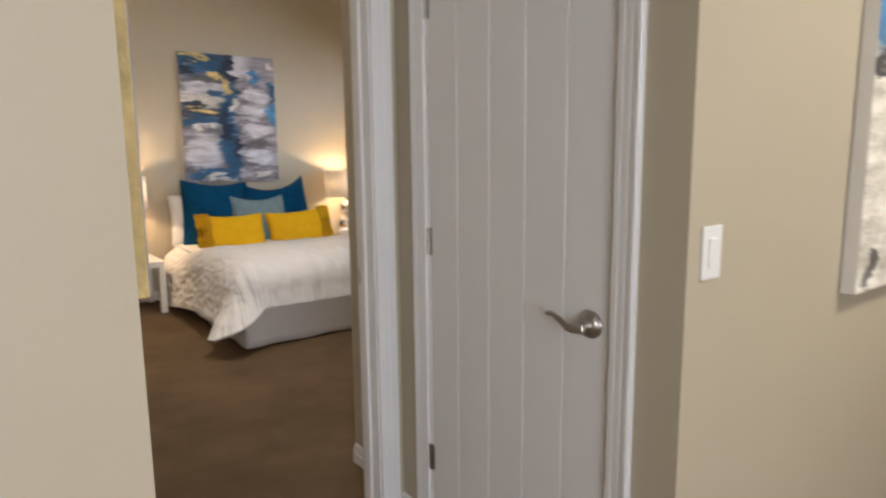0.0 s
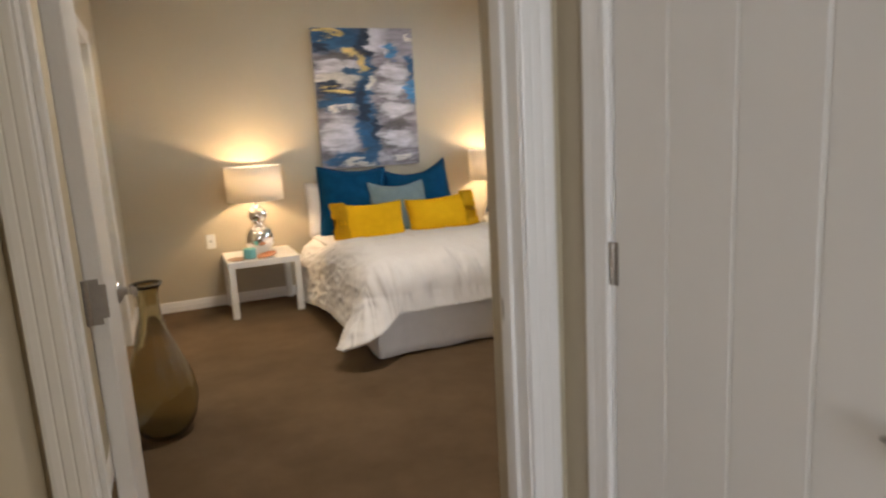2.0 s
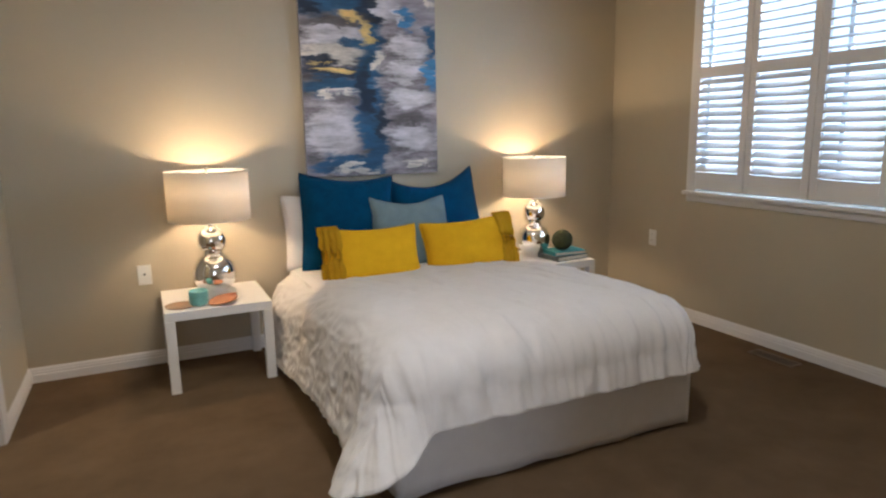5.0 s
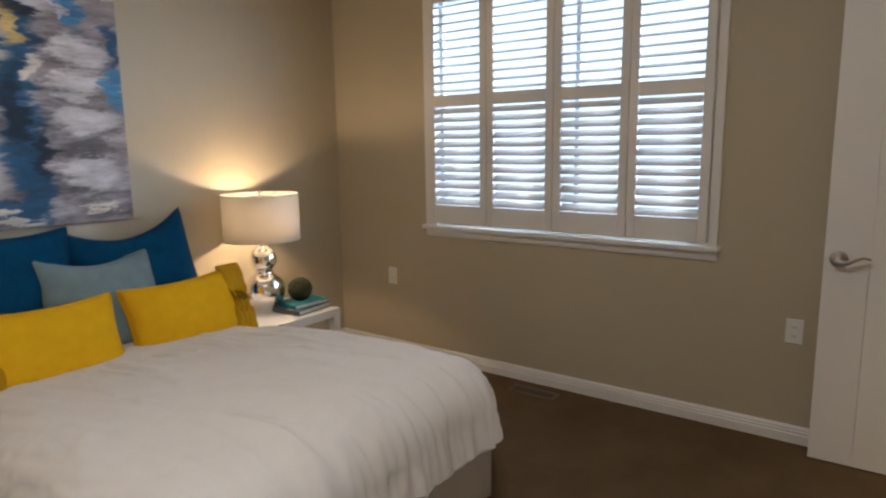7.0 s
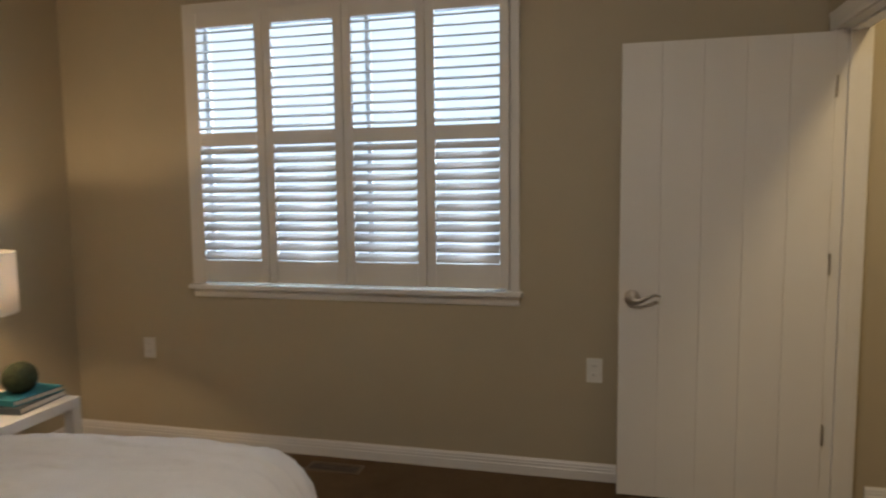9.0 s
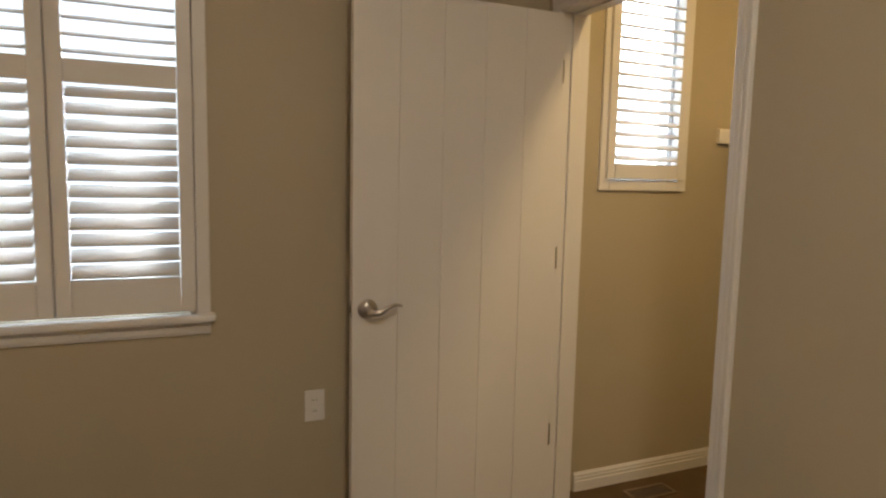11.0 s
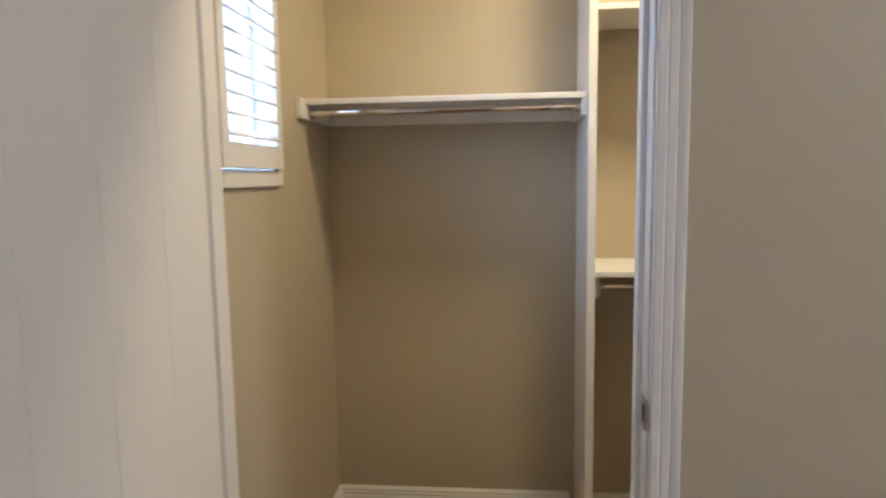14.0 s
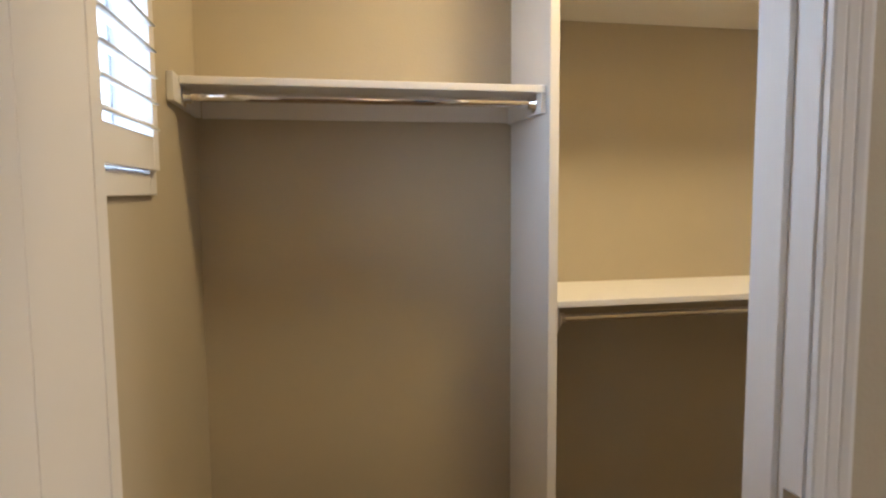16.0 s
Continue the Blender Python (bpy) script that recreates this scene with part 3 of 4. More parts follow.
def comforter():
    """A quilted cover: flat over the mattress, rounded over its edges and hanging down at three sides with crinkles."""
    nx, ny = 210, 230
    x0, x1, y0, y1 = 2.20, 3.36, 4.36, 6.02
    drop_l, drop_r, drop_f, rr = 0.57, 0.45, 0.43, 0.20
    zt = 0.605
    bm = bmesh.new()
    grid = []
    for j in range(ny + 1):
        row = []
        v = (y0 - drop_f) + (6.10 - (y0 - drop_f)) * j / ny
        for i in range(nx + 1):
            u = (x0 - drop_l) + (x1 + drop_r - (x0 - drop_l)) * i / nx
            zt = 0.605 - 0.108 * min(1.0, max(0.0, (v - 4.9) / 0.8)) ** 1.3
            cx, cy = min(max(u, x0), x1), min(max(v, y0), 9)
            dx, dy = u - cx, v - cy
            d = math.hypot(dx, dy)
            ux, uy = (dx / d, dy / d) if d > 1e-6 else (0, 0)
            corner = min(1.0, 2.2 * abs(ux * uy))
            if ux and uy:
                side = drop_l if ux < 0 else drop_r
                far = min(side / abs(ux), drop_f / abs(uy))
                d *= math.hypot(side * ux, drop_f * uy) * (1 + (0.17 if ux < 0 else 0.03) * corner) / far
            if d < rr * math.pi / 2:
                a = d / rr
                p = Vector((cx + ux * rr * math.sin(a), cy + uy * rr * math.sin(a), zt - rr * (1 - math.cos(a))))
                nn = Vector((ux * math.sin(a), uy * math.sin(a), math.cos(a)))
            else:
                e = d - rr * math.pi / 2
                flare = (0.16 + (0.62 if ux < 0 else 0.16) * corner * min(1.0, e / 0.2)) * e
                p = Vector((cx + ux * (rr + flare), cy + uy * (rr + flare), zt - rr - e * (0.97 - 0.12 * corner)))
                nn = Vector((ux, uy, 0.15)).normalized()
            hang = min(1.0, max(0.0, d / (rr * 1.6)))
            q = Vector((u, v, 0))
            side_hang = hang * ux * ux
            front_hang = hang * uy * uy
            w = noise.noise(q * 2.1) * 0.014 * (1 - 0.5 * hang)
            # long soft creases over the top, fine gathers on the hanging sides
            w += abs(noise.noise(Vector((u * 5.0 + v * 1.5, v * 1.7 - u * 0.6, 4.0)))) * 0.016
            w += max(0.0, 0.32 - abs(noise.noise(Vector((u * 3.6 + v * 0.9, v * 1.1 - u * 0.3, 9.0))))) * 0.036 * (1 - 0.6 * hang)
            w += max(0.0, 1 - 6 * abs(noise.noise(Vector((u * 4.3 + v * 0.7, v * 0.9 - u * 0.2, 12.0))))) * 0.011 * (1 - 0.5 * hang)
            w += max(0.0, 1 - 9 * abs(noise.noise(Vector((u * 9.0 + v * 1.1, v * 1.5 - u * 0.5, 15.0))))) * 0.008 * (1 - 0.4 * hang)
            # gathers down the foot drop, puckers on the long sides
            w += front_hang * (noise.noise(Vector((u * 11, d * 1.6, 2.0))) * 0.026 + noise.noise(Vector((u * 27, d * 3, 6.0))) * 0.016)
            w += side_hang * (noise.noise(Vector((v * 4, d * 3, 2.0))) * 0.016 + (0.4 - abs(noise.noise(Vector((v * 15, d * 17, 6.0))))) * 0.020)
            w += (0.2 + 0.8 * hang) * noise.noise(q * 24 + Vector((0, 0, 3))) * 0.0035
            w += (0.15 + 0.6 * hang) * (0.5 - abs(noise.noise(q * 9))) * 0.010
            p += nn * w
            p.z = max(p.z, 0.03 + 0.01 * noise.noise(q * 9))
            if v > 5.9 and d < 0.05:
                p.z -= 0.02 * (v - 5.9) / 0.2
            row.append(bm.verts.new(p))
        grid.append(row)
    for a, b in zip(grid, grid[1:]):
        for i in range(nx):
            bm.faces.new((a[i], a[i + 1], b[i + 1], b[i]))
    edge = [r[0] for r in grid[::-1]] + grid[0][1:] + [r[-1] for r in grid[1:]]
    return bm, [v.co.copy() for v in edge[::2]]


comf = empty("comforter", "white crinkled cotton comforter draped over the bed", "comforter")
cm, hem = comforter()
cover = part("quilted_cover", cm, COTTON, comf, smooth=True)
part("piped_hem", sweep(hem, [(0.0015, 0.0015)] * len(hem), 6), COTTON, comf, smooth=True)
so = cover.modifiers.new("thick", 'SOLIDIFY')
so.thickness = 0.022
so.offset = -1


def pillow_mesh(w, h, t, n=22, seed=0.0, sag=0.0):
    """A stuffed cushion in the xz plane, its foot at z=0, with drawn-in sides, pointed corners and soft dents."""
    bm = bmesh.new()
    sides = []
    for s in (1, -1):
        g = []
        for j in range(n + 1):
            row = []
            for i in range(n + 1):
                a, b = 2 * i / n - 1, 2 * j / n - 1
                pin_x = 1 - 0.07 * (1 - b * b) * abs(a) ** 3
                pin_z = 1 - 0.13 * (1 - a * a) * abs(b) ** 3
                puff = max(0, (1 - abs(a) ** 2.6)) ** 0.5 * max(0, (1 - abs(b) ** 2.6)) ** 0.5
                puff *= 1 + 0.22 * noise.noise((a * 1.4 + seed, b * 1.4, seed)) + 0.06 * noise.noise((a * 5, b * 5, seed + s))
                soft = 1 - 0.030 * (a * a * b * b) ** 3
                x, z = a * w / 2 * pin_x * soft, h / 2 + b * h / 2 * pin_z * soft
                if sag and b > 0:
                    z -= sag * h * (1 - a * a) * b * b
                row.append(bm.verts.new((x, s * t / 2 * puff, z)))
            g.append(row)
        for p, q in zip(g, g[1:]):
            for i in range(n):
                bm.faces.new((p[i], p[i + 1], q[i + 1], q[i]) if s < 0 else (p[i], q[i], q[i + 1], p[i + 1]))
        sides.append(g)
    bmesh.ops.remove_doubles(bm, verts=bm.verts, dist=0.0006)
    return bm


def pillow(name, label, w, h, t, mat, m, seed=0.0, sag=0.0, category="pillow", group=""):
    th = empty(name, label, category, group)
    cu = part("cushion", pillow_mesh(w, h, t, seed=seed, sag=sag), mat, th, smooth=True)
    # piped seam round the edge
    pts = []
    k = 24
    for a0, b0, a1, b1 in ((-1, -1, 1, -1), (1, -1, 1, 1), (1, 1, -1, 1), (-1, 1, -1, -1)):
        for i in range(k):
            a, b = a0 + (a1 - a0) * i / k, b0 + (b1 - b0) * i / k
            px = 1 - 0.07 * (1 - b * b) * abs(a) ** 3
            pz = 1 - 0.13 * (1 - a * a) * abs(b) ** 3
            soft = 1 - 0.030 * (a * a * b * b) ** 3
            z = h / 2 + b * h / 2 * pz * soft - (sag * h * (1 - a * a) * b * b if sag and b > 0 else 0)
            pts.append((a * w / 2 * px * soft, 0, z))
    pts.append(pts[0])
    part("seam", sweep(pts, [(0.004, 0.004)] * len(pts), 6), mat, cu, smooth=True)
    th.matrix_world = m
    return th


top = 0.565
pillow("sleeping_pillow", "white cotton bed pillow propped upright against the wall", 0.66, 0.48, 0.16, COTTON, pose(2.425, 6.12, top - 0.06, -8, 0, 0), 1.0, group="white bed pillows")
pillow("sleeping_pillow", "white cotton bed pillow propped upright against the wall", 0.66, 0.44, 0.16, COTTON, pose(3.07, 6.125, top - 0.06, -8, 0, 0), 2.0, group="white bed pillows")
pillow("throw_pillow", "teal blue velvet square cushion leaning on the bed", 0.63, 0.64, 0.22, BLUE, pose(2.475, 5.985, top - 0.085, -14, 4, 0), 3.0, 0.02, "cushion", "blue cushions")
pillow("throw_pillow", "teal blue velvet cushion with one peaked corner", 0.63, 0.63, 0.22, BLUE, pose(3.14, 5.985, top - 0.080, -15, -6, -5), 4.0, 0.12, "cushion", "blue cushions")
pillow("throw_pillow", "slate blue-grey linen square cushion", 0.56, 0.52, 0.17, SLATE, pose(2.865, 5.85, top - 0.085, -20, 1, 0), 5.0, 0.10, "cushion")


def fringe_cushion(m, seed, side):
    th = pillow("lumbar_cushion", "mustard yellow oblong cushion with a fringed end band", 0.62, 0.368, 0.17, YELLOW, m, seed, 0.02, "cushion", "yellow lumbar cushions")
    bm = bmesh.new()
    for k in range(4):
        x = side * (0.303 - 0.030 * k)
        pts = []
        for i in range(17):
            b = 1.02 * (2 * i / 16 - 1)
            bb = min(1, abs(b))
            a = abs(x) / 0.31
            puff = max(0, 1 - a ** 3.2) ** 0.55 * max(0, 1 - bb ** 3.2) ** 0.55
            pts.append((x + 0.004 * noise.noise((i * 0.9, k, seed)), -0.078 * puff - 0.005, 0.184 + b * 0.179))
        moved_bm = sweep(pts, [(0.021 + 0.002 * noise.noise((i * 1.7, k * 3, seed)), 0.010) for i in range(17)], 8)
        me = bpy.data.meshes.new("tmp")
        moved_bm.to_mesh(me)
        moved_bm.free()
        bm.from_mesh(me)
        bpy.data.meshes.remove(me)
    part("fringe", bm, MUSTARD, th, "darker mustard looped fringe", True)
    return th


fringe_cushion(pose(2.535, 5.69, top - 0.105, -22, 1.5, 0), 6.0, -1)
fringe_cushion(pose(3.20, 5.70, top - 0.105, -22, -3.5, -6), 7.0, 1)


# ---- bedside tables and lamps ----
def side_table(x0, y0, x1, y1, label):
    th = empty("side_table", label, "side table", "white bedside tables")
    part("tabletop", box(bmesh.new(), x0, y0, 0.398, x1, y1, 0.448, bevel=0.002), WHITE, th)
    for x in (x0, x1 - 0.05):
        for y in (y0, y1 - 0.05):
            part("leg", box(bmesh.new(), x, y, 0.0, x + 0.05, y + 0.05, 0.3978, bevel=0.002), WHITE, th)
    return th


side_table(1.373, 5.695, 1.925, 6.243, "square white lacquered side table beside the bed")
side_table(3.610, 5.700, 4.160, 6.243, "square white side table in the window corner")


def table_lamp(x, y):
    th = empty("table_lamp", "lit table lamp with stacked chrome globes and linen drum shade", "lamp", "bedside lamps")
    def ball(z, r, n, a0, a1):
        return [(r * math.cos(a), z + r * math.sin(a)) for a in (a0 + (a1 - a0) * i / n for i in range(n + 1))]
    body = [(0.055, 0.0), (0.066, 0.004), (0.066, 0.012)] + ball(0.128, 0.120, 16, -1.0, 1.08) + ball(0.318, 0.080, 14, -0.95, 1.1) + [(0.034, 0.395), (0.030, 0.402), (0.020, 0.405)]
    part("body", lathe(body, 48), CHROME, th, "mirror chrome double-globe body", True)
    part("neck", lathe([(0.012, 0.405), (0.012, 0.47), (0.016, 0.475), (0.016, 0.52)], 16), NICKEL, th, smooth=True)
    bulb = part("bulb", lathe([(0.012, 0.52), (0.020, 0.535), (0.030, 0.565), (0.030, 0.585), (0.020, 0.605), (0.006, 0.612)], 16), BULB, th, "glowing bulb", True)
    bulb.visible_shadow = False
    sh = part("shade", lathe([(0.222, 0.440), (0.222, 0.711)], 64, cap=False), LINEN, th, "off-white linen drum shade", True)
    sh.modifiers.new("thick", 'SOLIDIFY').thickness = 0.002
    for z in (0.441, 0.708):
        pts = [(0.222 * math.cos(2 * math.pi * i / 48), 0.222 * math.sin(2 * math.pi * i / 48), z) for i in range(49)]
        part("shade_ring", sweep(pts, [(0.002, 0.003)] * 49, 6), LINEN, sh)
    bm = bmesh.new()
    for k in range(3):
        a = 2 * math.pi * k / 3 + 0.4
        s = sweep([(0.01 * math.cos(a), 0.01 * math.sin(a), 0.700), (0.11 * math.cos(a), 0.11 * math.sin(a), 0.692), (0.22 * math.cos(a), 0.22 * math.sin(a), 0.705)], [(0.002, 0.002)] * 3, 6)
        me = bpy.data.meshes.new("tmp")
        s.to_mesh(me)
        s.free()
        bm.from_mesh(me)
        bpy.data.meshes.remove(me)
    part("spider", bm, NICKEL, th)
    part("harp", sweep([(0.016, 0, 0.50), (0.05, 0, 0.56), (0.05, 0, 0.64), (0, 0, 0.70), (-0.05, 0, 0.64), (-0.05, 0, 0.56), (-0.016, 0, 0.50)], [(0.0018, 0.0018)] * 7, 6), NICKEL, th)
    part("finial", lathe([(0.004, 0.698), (0.005, 0.712), (0.010, 0.720), (0.009, 0.732), (0.003, 0.738)], 12), NICKEL, th, smooth=True)
    th.location = (x, y, 0.4485)
    lamp("bulb_light", 'POINT', Matrix.Translation((x, y, 0.4485 + 0.605)), 14, (1.0, 0.66, 0.34), 0.03)
    return th


table_lamp(1.665, 5.99)
table_lamp(3.85, 6.01)

candle = empty("candle", "small teal glass jar candle", "candle")
part("jar", lathe([(0.038, 0.0), (0.046, 0.004), (0.050, 0.02), (0.050, 0.075), (0.047, 0.082), (0.044, 0.080), (0.044, 0.066), (0.004, 0.064)], 28), TEAL_WAX, candle, smooth=True)
part("wick", lathe([(0.0012, 0.062), (0.0012, 0.075)], 6), BLACK, candle)
candle.location = (1.555, 5.80, 0.4485)


def leaf_dish():
    bm = bmesh.new()
    g = []
    for j in range(9):
        row = []
        for i in range(17):
            s, t = i / 16, j / 8 - 0.5
            w = 0.075 * math.sin(math.pi * min(1, s * 0.94 + 0.06)) ** 0.7
            row.append(bm.verts.new((0.17 * s, t * w * 2, 0.004 + 0.05 * t * t * (0.4 + s) + 0.014 * s * s)))
        g.append(row)
    for a, b in zip(g, g[1:]):
        for i in range(16):
            bm.faces.new((a[i], a[i + 1], b[i + 1], b[i]))
    return bm


dish = tagged(part("leaf_dish", leaf_dish(), CORAL, None, "", True), "orange-brown leaf-shaped ceramic dish on the side table", "dish")
dish.modifiers.new("thick", 'SOLIDIFY').thickness = 0.005
dish.matrix_world = pose(1.615, 5.725, 0.4505, 0, 0, 38)
tray = tagged(part("tray", lathe([(0.07, 0.0), (0.078, 0.003), (0.082, 0.008), (0.079, 0.008), (0.07, 0.004)], 28), material("brown_tray", (0.26, 0.17, 0.11), 0.4), None, "", True), "small round brown tray on the side table", "tray")
tray.location = (1.462, 5.81, 0.4482)


def book(w, d, h, mat, m, label):
    th = empty("book", label, "book", "books on the side table")
    part("pages", box(bmesh.new(), -w / 2 + 0.006, -d / 2 + 0.006, 0.004, w / 2 - 0.002, d / 2 - 0.006, h - 0.004), PAPER, th)
    part("cover", boxes_bm([(-w / 2, -d / 2, 0, w / 2, d / 2, 0.0035), (-w / 2, -d / 2, h - 0.0035, w / 2, d / 2, h), (-w / 2, -d / 2, 0.0036, -w / 2 + 0.004, d / 2, h - 0.0036)]), mat, th)
    th.matrix_world = m
    return th


def boxes_bm(rows):
    bm = bmesh.new()
    for r in rows:
        box(bm, *r)
    return bm


book(0.28, 0.21, 0.030, BOOK_GREY, pose(4.005, 5.865, 0.4485, 0, 0, 6), "dark grey cloth-bound book lying flat")
book(0.25, 0.185, 0.026, BOOK_TEAL, pose(4.015, 5.87, 0.479, 0, 0, -4), "teal cloth-bound book lying on another")


def moss_ball(r):
    bm = bmesh.new()
    bmesh.ops.create_icosphere(bm, subdivisions=5, radius=r)
    for v in bm.verts:
        v.co *= 1 + 0.05 * noise.noise(v.co * 60) + 0.04 * noise.noise(v.co * 180)
    return bm


mb = tagged(part("moss_ball", moss_ball(0.072), MOSS, None, "", True), "dark green moss ball resting on books", "decoration")
mb.location = (4.00, 5.87, 0.576)

# ---- pictures ----
WHITISH, LILAC, DEEP, MID, SKYB, TAUPE, GOLDP, PALE = (0.62, 0.59, 0.62), (0.34, 0.31, 0.34), (0.006, 0.020, 0.050), (0.012, 0.085, 0.19), (0.05, 0.22, 0.46), (0.13, 0.115, 0.12), (0.74, 0.53, 0.18), (0.72, 0.66, 0.58)
ABSTRACT = painted("blue_abstract_painting", (2.29, 0, 1.07), (0.917, 1, 1.205), (TAUPE, LILAC), [
    (0.22, 0.93, 0.34, 0.11, MID), (0.62, 0.95, 0.16, 0.12, WHITISH), (0.86, 0.90, 0.20, 0.14, LILAC), (0.76, 0.83, 0.07, 0.07, SKYB), (0.95, 0.92, 0.03, 0.05, PALE),
    (0.46, 0.70, 0.13, 0.22, MID), (0.22, 0.74, 0.24, 0.06, WHITISH), (0.20, 0.65, 0.26, 0.05, PALE), (0.24, 0.80, 0.22, 0.03, TAUPE),
    (0.24, 0.55, 0.30, 0.05, DEEP), (0.22, 0.47, 0.30, 0.05, MID), (0.47, 0.40, 0.10, 0.32, MID), (0.45, 0.46, 0.07, 0.16, DEEP), (0.50, 0.12, 0.09, 0.18, MID),
    (0.78, 0.68, 0.16, 0.07, WHITISH), (0.76, 0.56, 0.18, 0.05, WHITISH), (0.78, 0.42, 0.19, 0.06, WHITISH), (0.80, 0.20, 0.18, 0.08, WHITISH), (0.80, 0.30, 0.16, 0.03, TAUPE),
    (0.96, 0.54, 0.06, 0.10, SKYB), (0.96, 0.72, 0.04, 0.10, MID), (0.20, 0.24, 0.20, 0.15, WHITISH), (0.26, 0.06, 0.24, 0.05, MID), (0.50, 0.98, 0.06, 0.06, DEEP),
    (0.16, 0.965, 0.13, 0.030, GOLDP), (0.40, 0.83, 0.11, 0.028, GOLDP), (0.46, 0.76, 0.045, 0.07, GOLDP), (0.22, 0.56, 0.17, 0.022, GOLDP), (0.24, 0.44, 0.14, 0.018, PALE), (0.54, 0.62, 0.05, 0.03, PALE),
    (0.08, 0.885, 0.10, 0.035, DEEP), (0.50, 0.88, 0.10, 0.10, DEEP), (0.59, 0.90, 0.05, 0.085, WHITISH), (0.70, 0.855, 0.018, 0.05, WHITISH), (0.34, 0.70, 0.14, 0.020, MID), (0.10, 0.60, 0.10, 0.025, DEEP), (0.55, 0.28, 0.05, 0.10, DEEP), (0.84, 0.065, 0.12, 0.018, PALE), (0.36, 0.03, 0.18, 0.018, PALE)])


def canvas(name, label, r, face, edge, normal):
    """A gallery-wrapped canvas: painted front and edges of its own on a thin wooden backing."""
    th = empty(name, label, "painting")
    x0, y0, z0, x1, y1, z1 = r
    part("canvas_body", box(bmesh.new(), *r, bevel=0.003), edge, th)
    if normal == "-y":
        part("painted_face", box(bmesh.new(), x0 + 0.002, y0 - 0.002, z0 + 0.002, x1 - 0.002, y0 + 0.001, z1 - 0.002), face, th)
    else:
        part("painted_face", box(bmesh.new(), x1 - 0.001, y0 + 0.002, z0 + 0.002, x1 + 0.002, y1 - 0.002, z1 - 0.002), face, th)
    return th


canvas("painting", "tall blue, white and gold abstract canvas above the bed", (2.286, 6.226, 1.072, 3.200, NY - 0.002, 2.272), ABSTRACT, material("canvas_edge_dark", (0.30, 0.29, 0.29), 0.6, var=0.3, scale=15), "-y")
HALLPIC = painted("cream_blue_painting", (2.62, 0, 0.94), (0.9, 1, 1.2), ((0.80, 0.74, 0.60), (0.84, 0.80, 0.72)), [
    (0.10, 0.655, 0.28, 0.09, SKYB), (0.06, 0.80, 0.16, 0.08, (0.55, 0.70, 0.82)), (0.05, 0.545, 0.07, 0.035, (0.02, 0.02, 0.03)), (0.10, 0.06, 0.05, 0.06, TAUPE), (0.5, 0.5, 0.3, 0.2, SKYB)])
canvas("painting", "cream and blue abstract canvas on the lounge wall", (2.62, LY - 0.042, 0.94, 3.52, LY - 0.002, 2.14), HALLPIC, CREAM, "-y")
canvas("painting", "abstract canvas with gold-leaf edges on the hall wall", (HX0 + 0.002, 0.872, 1.17, HX0 + 0.046, 1.44, 2.33), material("blue_grey_paint", (0.20, 0.24, 0.30), 0.5, scale=6, second=(0.55, 0.50, 0.45), bump=0.3, bump_scale=60), GOLD, "x")
pf = empty("framed_picture", "narrow picture in a thin black frame on the wall", "picture")
part("frame", boxes_bm([(WX + 0.002, 3.72, 1.26, WX + 0.024, 3.732, 2.0), (WX + 0.002, 4.005, 1.26, WX + 0.024, 4.017, 2.0), (WX + 0.002, 3.732, 1.26, WX + 0.024, 4.005, 1.272), (WX + 0.002, 3.732, 1.988, WX + 0.024, 4.005, 2.0)]), BLACK, pf)
part("print", box(bmesh.new(), WX + 0.004, 3.732, 1.272, WX + 0.012, 4.005, 1.988), material("grey_print", (0.35, 0.35, 0.35), 0.4, scale=5, second=(0.6, 0.58, 0.55)), pf)

# ---- floor vase ----
vase = empty("floor_vase", "tall olive-brown glass bottle vase on the carpet", "vase")
out = [(0.085, 0.002), (0.100, 0.006), (0.120, 0.030), (0.150, 0.090), (0.166, 0.170), (0.167, 0.220), (0.155, 0.290), (0.128, 0.370), (0.095, 0.450), (0.068, 0.520), (0.052, 0.590), (0.047, 0.660), (0.048, 0.720), (0.056, 0.755), (0.068, 0.768)]
inn = [(max(0.004, r - 0.006), z + (0.012 if z < 0.05 else 0.0)) for r, z in out]
part("body", lathe(out + inn[::-1], 56), OLIVE_GLASS, vase, smooth=True)
part("rim", lathe([(0.062, 0.769), (0.070, 0.769), (0.073, 0.775), (0.070, 0.781), (0.062, 0.781), (0.059, 0.775), (0.062, 0.769)], 40, cap=False), material("dark_bronze_rim", (0.10, 0.08, 0.05), 0.3, 0.6), vase, smooth=True)
vase.location = (0.882, 3.82, 0.0)
vase.scale = (0.98, 0.98, 0.95)


# ---- closet fittings ----
panel = empty("closet_divider", "tall white board dividing the closet", "divider")
part("board", box(bmesh.new(), 3.742, CY + 0.001, 0.0, 3.768, 1.378, 2.45, bevel=0.0015), WHITE, panel)
part("shelf_pin_strip", box(bmesh.new(), 3.7675, 1.364, 0.0, 3.7695, 1.376, 2.45), TRIM, panel)


def shelf(name, label, x0, x1, z, y1, drop=0.07):
    th = empty(name, label, "shelf", "closet shelves")
    part("board", box(bmesh.new(), x0, CY + 0.001, z - 0.020, x1, y1, z, bevel=0.003), WHITE, th)
    if drop:
        part("back_cleat", box(bmesh.new(), x0, CY + 0.001, z - drop, x1, CY + 0.019, z - 0.0205, bevel=0.002), WHITE, th)
    return th


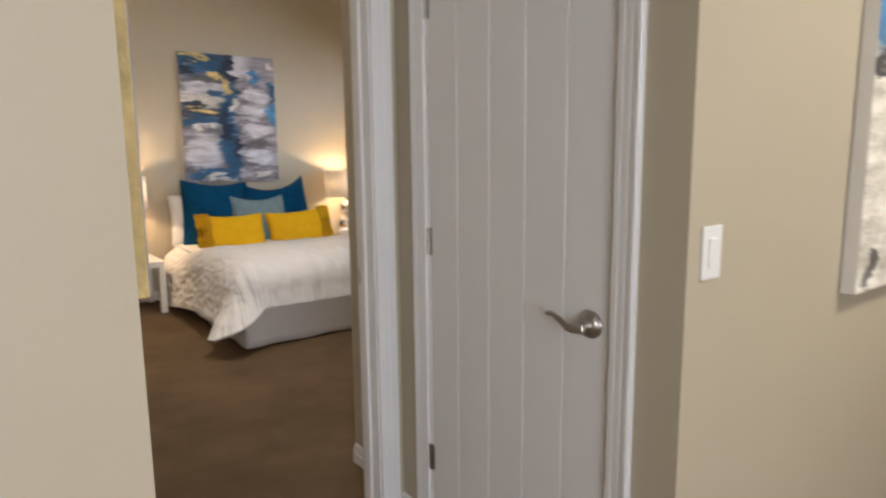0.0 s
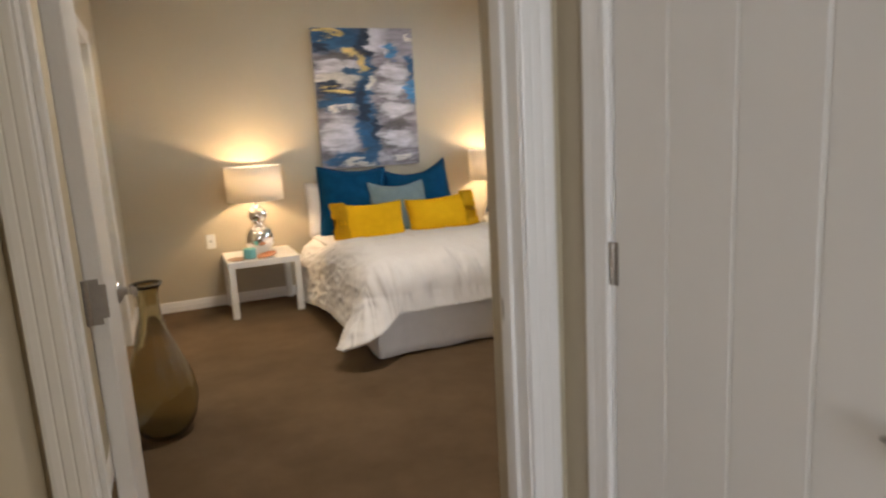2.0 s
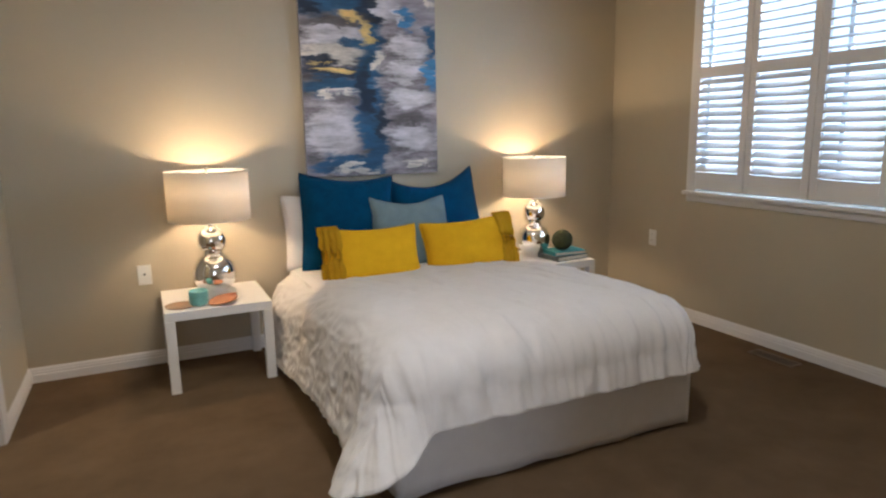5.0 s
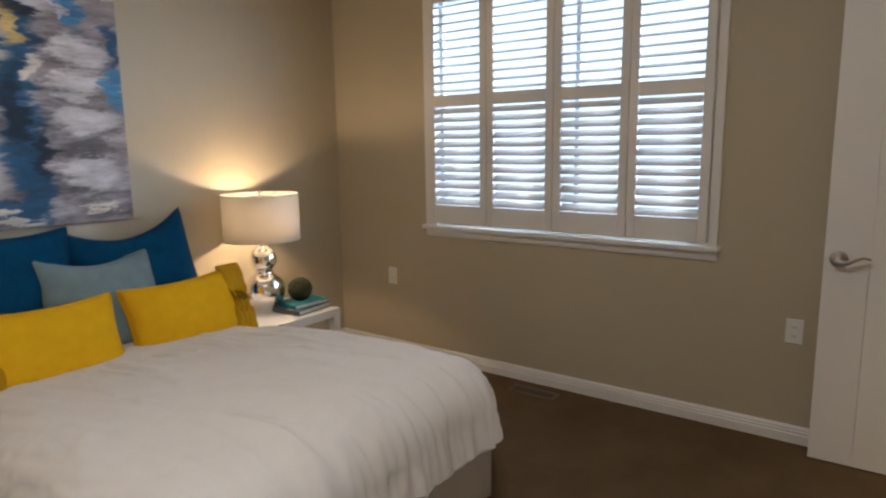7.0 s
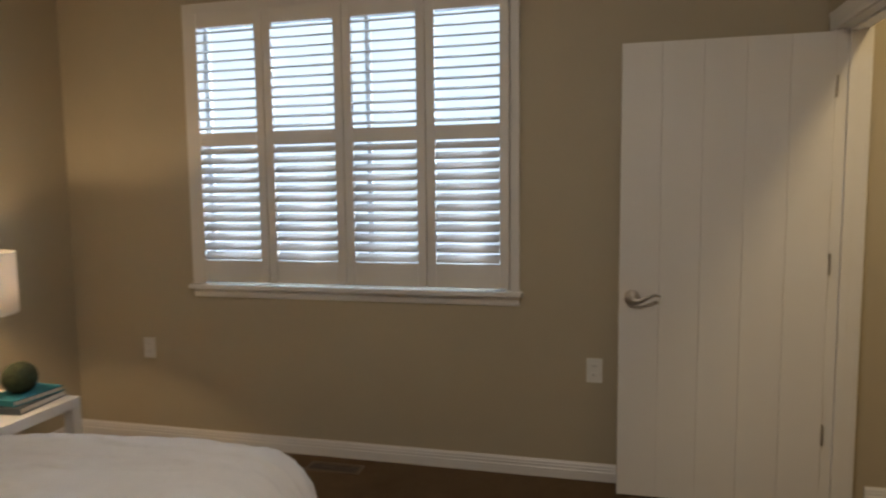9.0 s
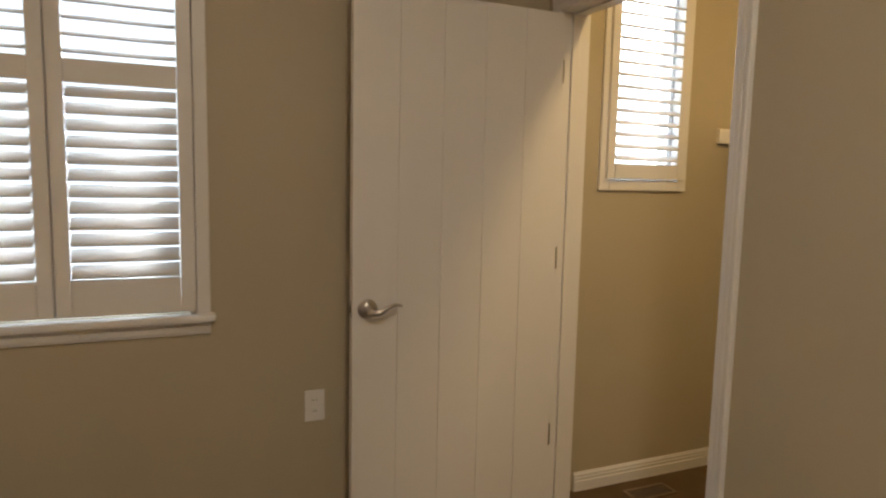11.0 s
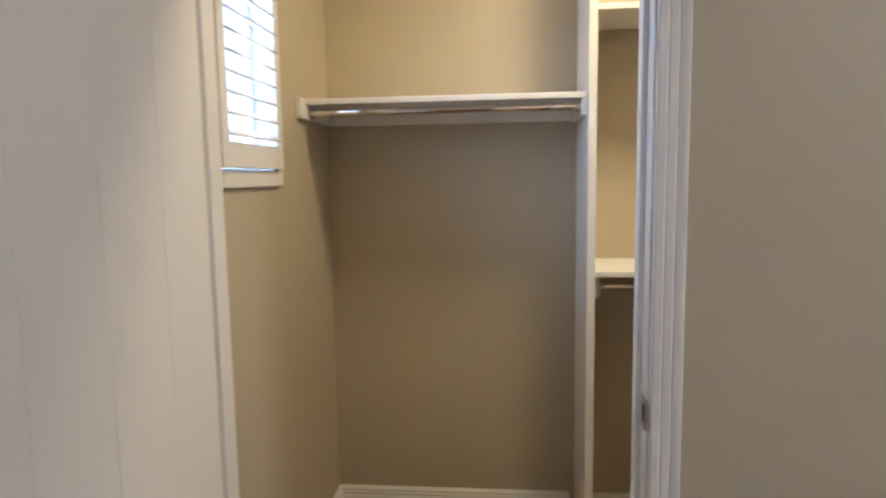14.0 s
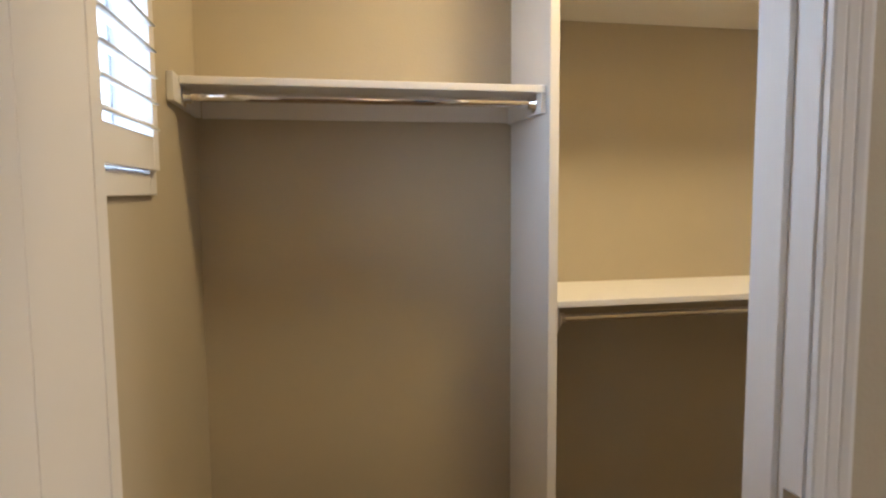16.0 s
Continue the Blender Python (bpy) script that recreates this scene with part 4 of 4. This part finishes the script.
def rod(label, x0, x1, y, z, r=0.0125):
    th = empty("closet_rod", label, "rod", "closet rods")
    bm = bmesh.new()
    bmesh.ops.create_cone(bm, cap_ends=True, segments=24, radius1=r, radius2=r, depth=x1 - x0 - 0.004, matrix=Matrix.Translation(((x0 + x1) / 2, y, z)) @ Matrix.Rotation(math.pi / 2, 4, 'Y'))
    part("tube", bm, CHROME, th, smooth=False)
    for x, s in ((x0, 1), (x1, -1)):
        m = Matrix.Translation((x, y, z)) @ Matrix.Rotation(s * math.pi / 2, 4, 'Y')
        part("flange", moved(lathe([(0.028, 0.0), (0.028, 0.003), (0.018, 0.005), (0.018, 0.018), (0.014, 0.018)], 24), m), CHROME, th, "chrome rod socket", True)
    return th


s1 = shelf("shelf", "white closet shelf high between wall and panel", 3.7695, EX - 0.019, 1.653, 1.350)
part("side_cleat", box(bmesh.new(), EX - 0.018, CY + 0.02, 1.583, EX - 0.001, 1.412, 1.653, bevel=0.003), WHITE, s1)
part("side_cleat", box(bmesh.new(), 3.7697, CY + 0.02, 1.576, 3.785, 1.350, 1.6325, bevel=0.002), WHITE, s1)
rod("chrome closet rod under the high shelf", 3.786, EX - 0.019, 1.295, 1.610)
s2 = shelf("shelf", "white closet shelf at waist height above a rod", 2.501, 3.741, 1.052, 1.378)
part("side_cleat", box(bmesh.new(), 3.724, CY + 0.02, 0.955, 3.7415, 1.345, 1.031, bevel=0.003), WHITE, s2)
rod("chrome closet rod under the lower shelf", 2.501, 3.723, 1.33, 0.992, 0.0105)
s3 = shelf("shelf", "white closet shelf near the top of the closet", 2.501, 3.741, 1.938, 1.330, 0)


# ---- outlets, switch, floor vents ----
def outlet(x, y, z, turn, label, kind_="duplex"):
    th = empty("wall_outlet" if kind_ != "switch" else "light_switch", label, "outlet" if kind_ != "switch" else "light switch")
    m = pose(x, y, z, 0, 0, turn)
    cp = part("cover_plate", moved(box(bmesh.new(), -0.037, -0.006, -0.059, 0.037, 0.0, 0.059, bevel=0.0025), m), PLASTIC, th)
    if kind_ == "duplex":
        for dz in (-0.021, 0.021):
            part("socket", moved(box(bmesh.new(), -0.016, -0.0085, dz - 0.015, 0.016, -0.0055, dz + 0.015, bevel=0.002), m), PLASTIC, cp)
            for dx in (-0.006, 0.006):
                part("slot", moved(box(bmesh.new(), dx - 0.001, -0.0092, dz - 0.003, dx + 0.001, -0.0086, dz + 0.005), m), DARK, cp)
    elif kind_ == "switch":
        part("rocker", moved(box(bmesh.new(), -0.016, -0.009, -0.033, 0.016, -0.0055, 0.033, bevel=0.002), m), PLASTIC, cp)
    else:
        part("jack", moved(box(bmesh.new(), -0.006, -0.0085, -0.002, 0.006, -0.0055, 0.010), m), DARK, cp)
    return th


outlet(1.299, NY, 0.552, 0, "white wall jack plate above the side table", "jack")
outlet(EX, 5.764, 0.541, -90, "white duplex outlet on the beige window wall")
outlet(EX, 3.303, 0.545, -90, "white duplex outlet beside the open closet door")
outlet(1.936, LY, 1.129, 0, "white rocker light switch on the lounge wall", "switch")


def floor_vent(x0, y0, x1, y1):
    th = empty("floor_vent", "brown metal floor register set into the carpet", "vent", "floor vents")
    part("frame", boxes_bm([(x0, y0, 0.0, x1, y0 + 0.014, 0.007), (x0, y1 - 0.014, 0.0, x1, y1, 0.007), (x0, y0 + 0.014, 0.0, x0 + 0.014, y1 - 0.014, 0.007), (x1 - 0.014, y0 + 0.014, 0.0, x1, y1 - 0.014, 0.007)]), BROWN_METAL, th)
    # dark sheet at floor level in place of the shaded duct
    part("well", box(bmesh.new(), x0 + 0.014, y0 + 0.014, 0.0005, x1 - 0.014, y1 - 0.014, 0.002), DARK, th)
    k = int((y1 - y0 - 0.028) / 0.014)
    bm = box(bmesh.new(), x0 + 0.014, -0.0022, 0.002, x1 - 0.014, 0.0022, 0.0045)
    me = None
    for i in range(k):
        if me is None:
            ob = part("slat", bm, BROWN_METAL, th)
            me = ob.data
        else:
            ob = new("slat", me)
            ob.parent = th
        ob.location = (0, y0 + 0.014 + (i + 0.5) * (y1 - y0 - 0.028) / k, 0)
    return th


floor_vent(4.545, 4.445, 4.65, 4.735)
floor_vent(4.555, 1.70, 4.655, 1.93)
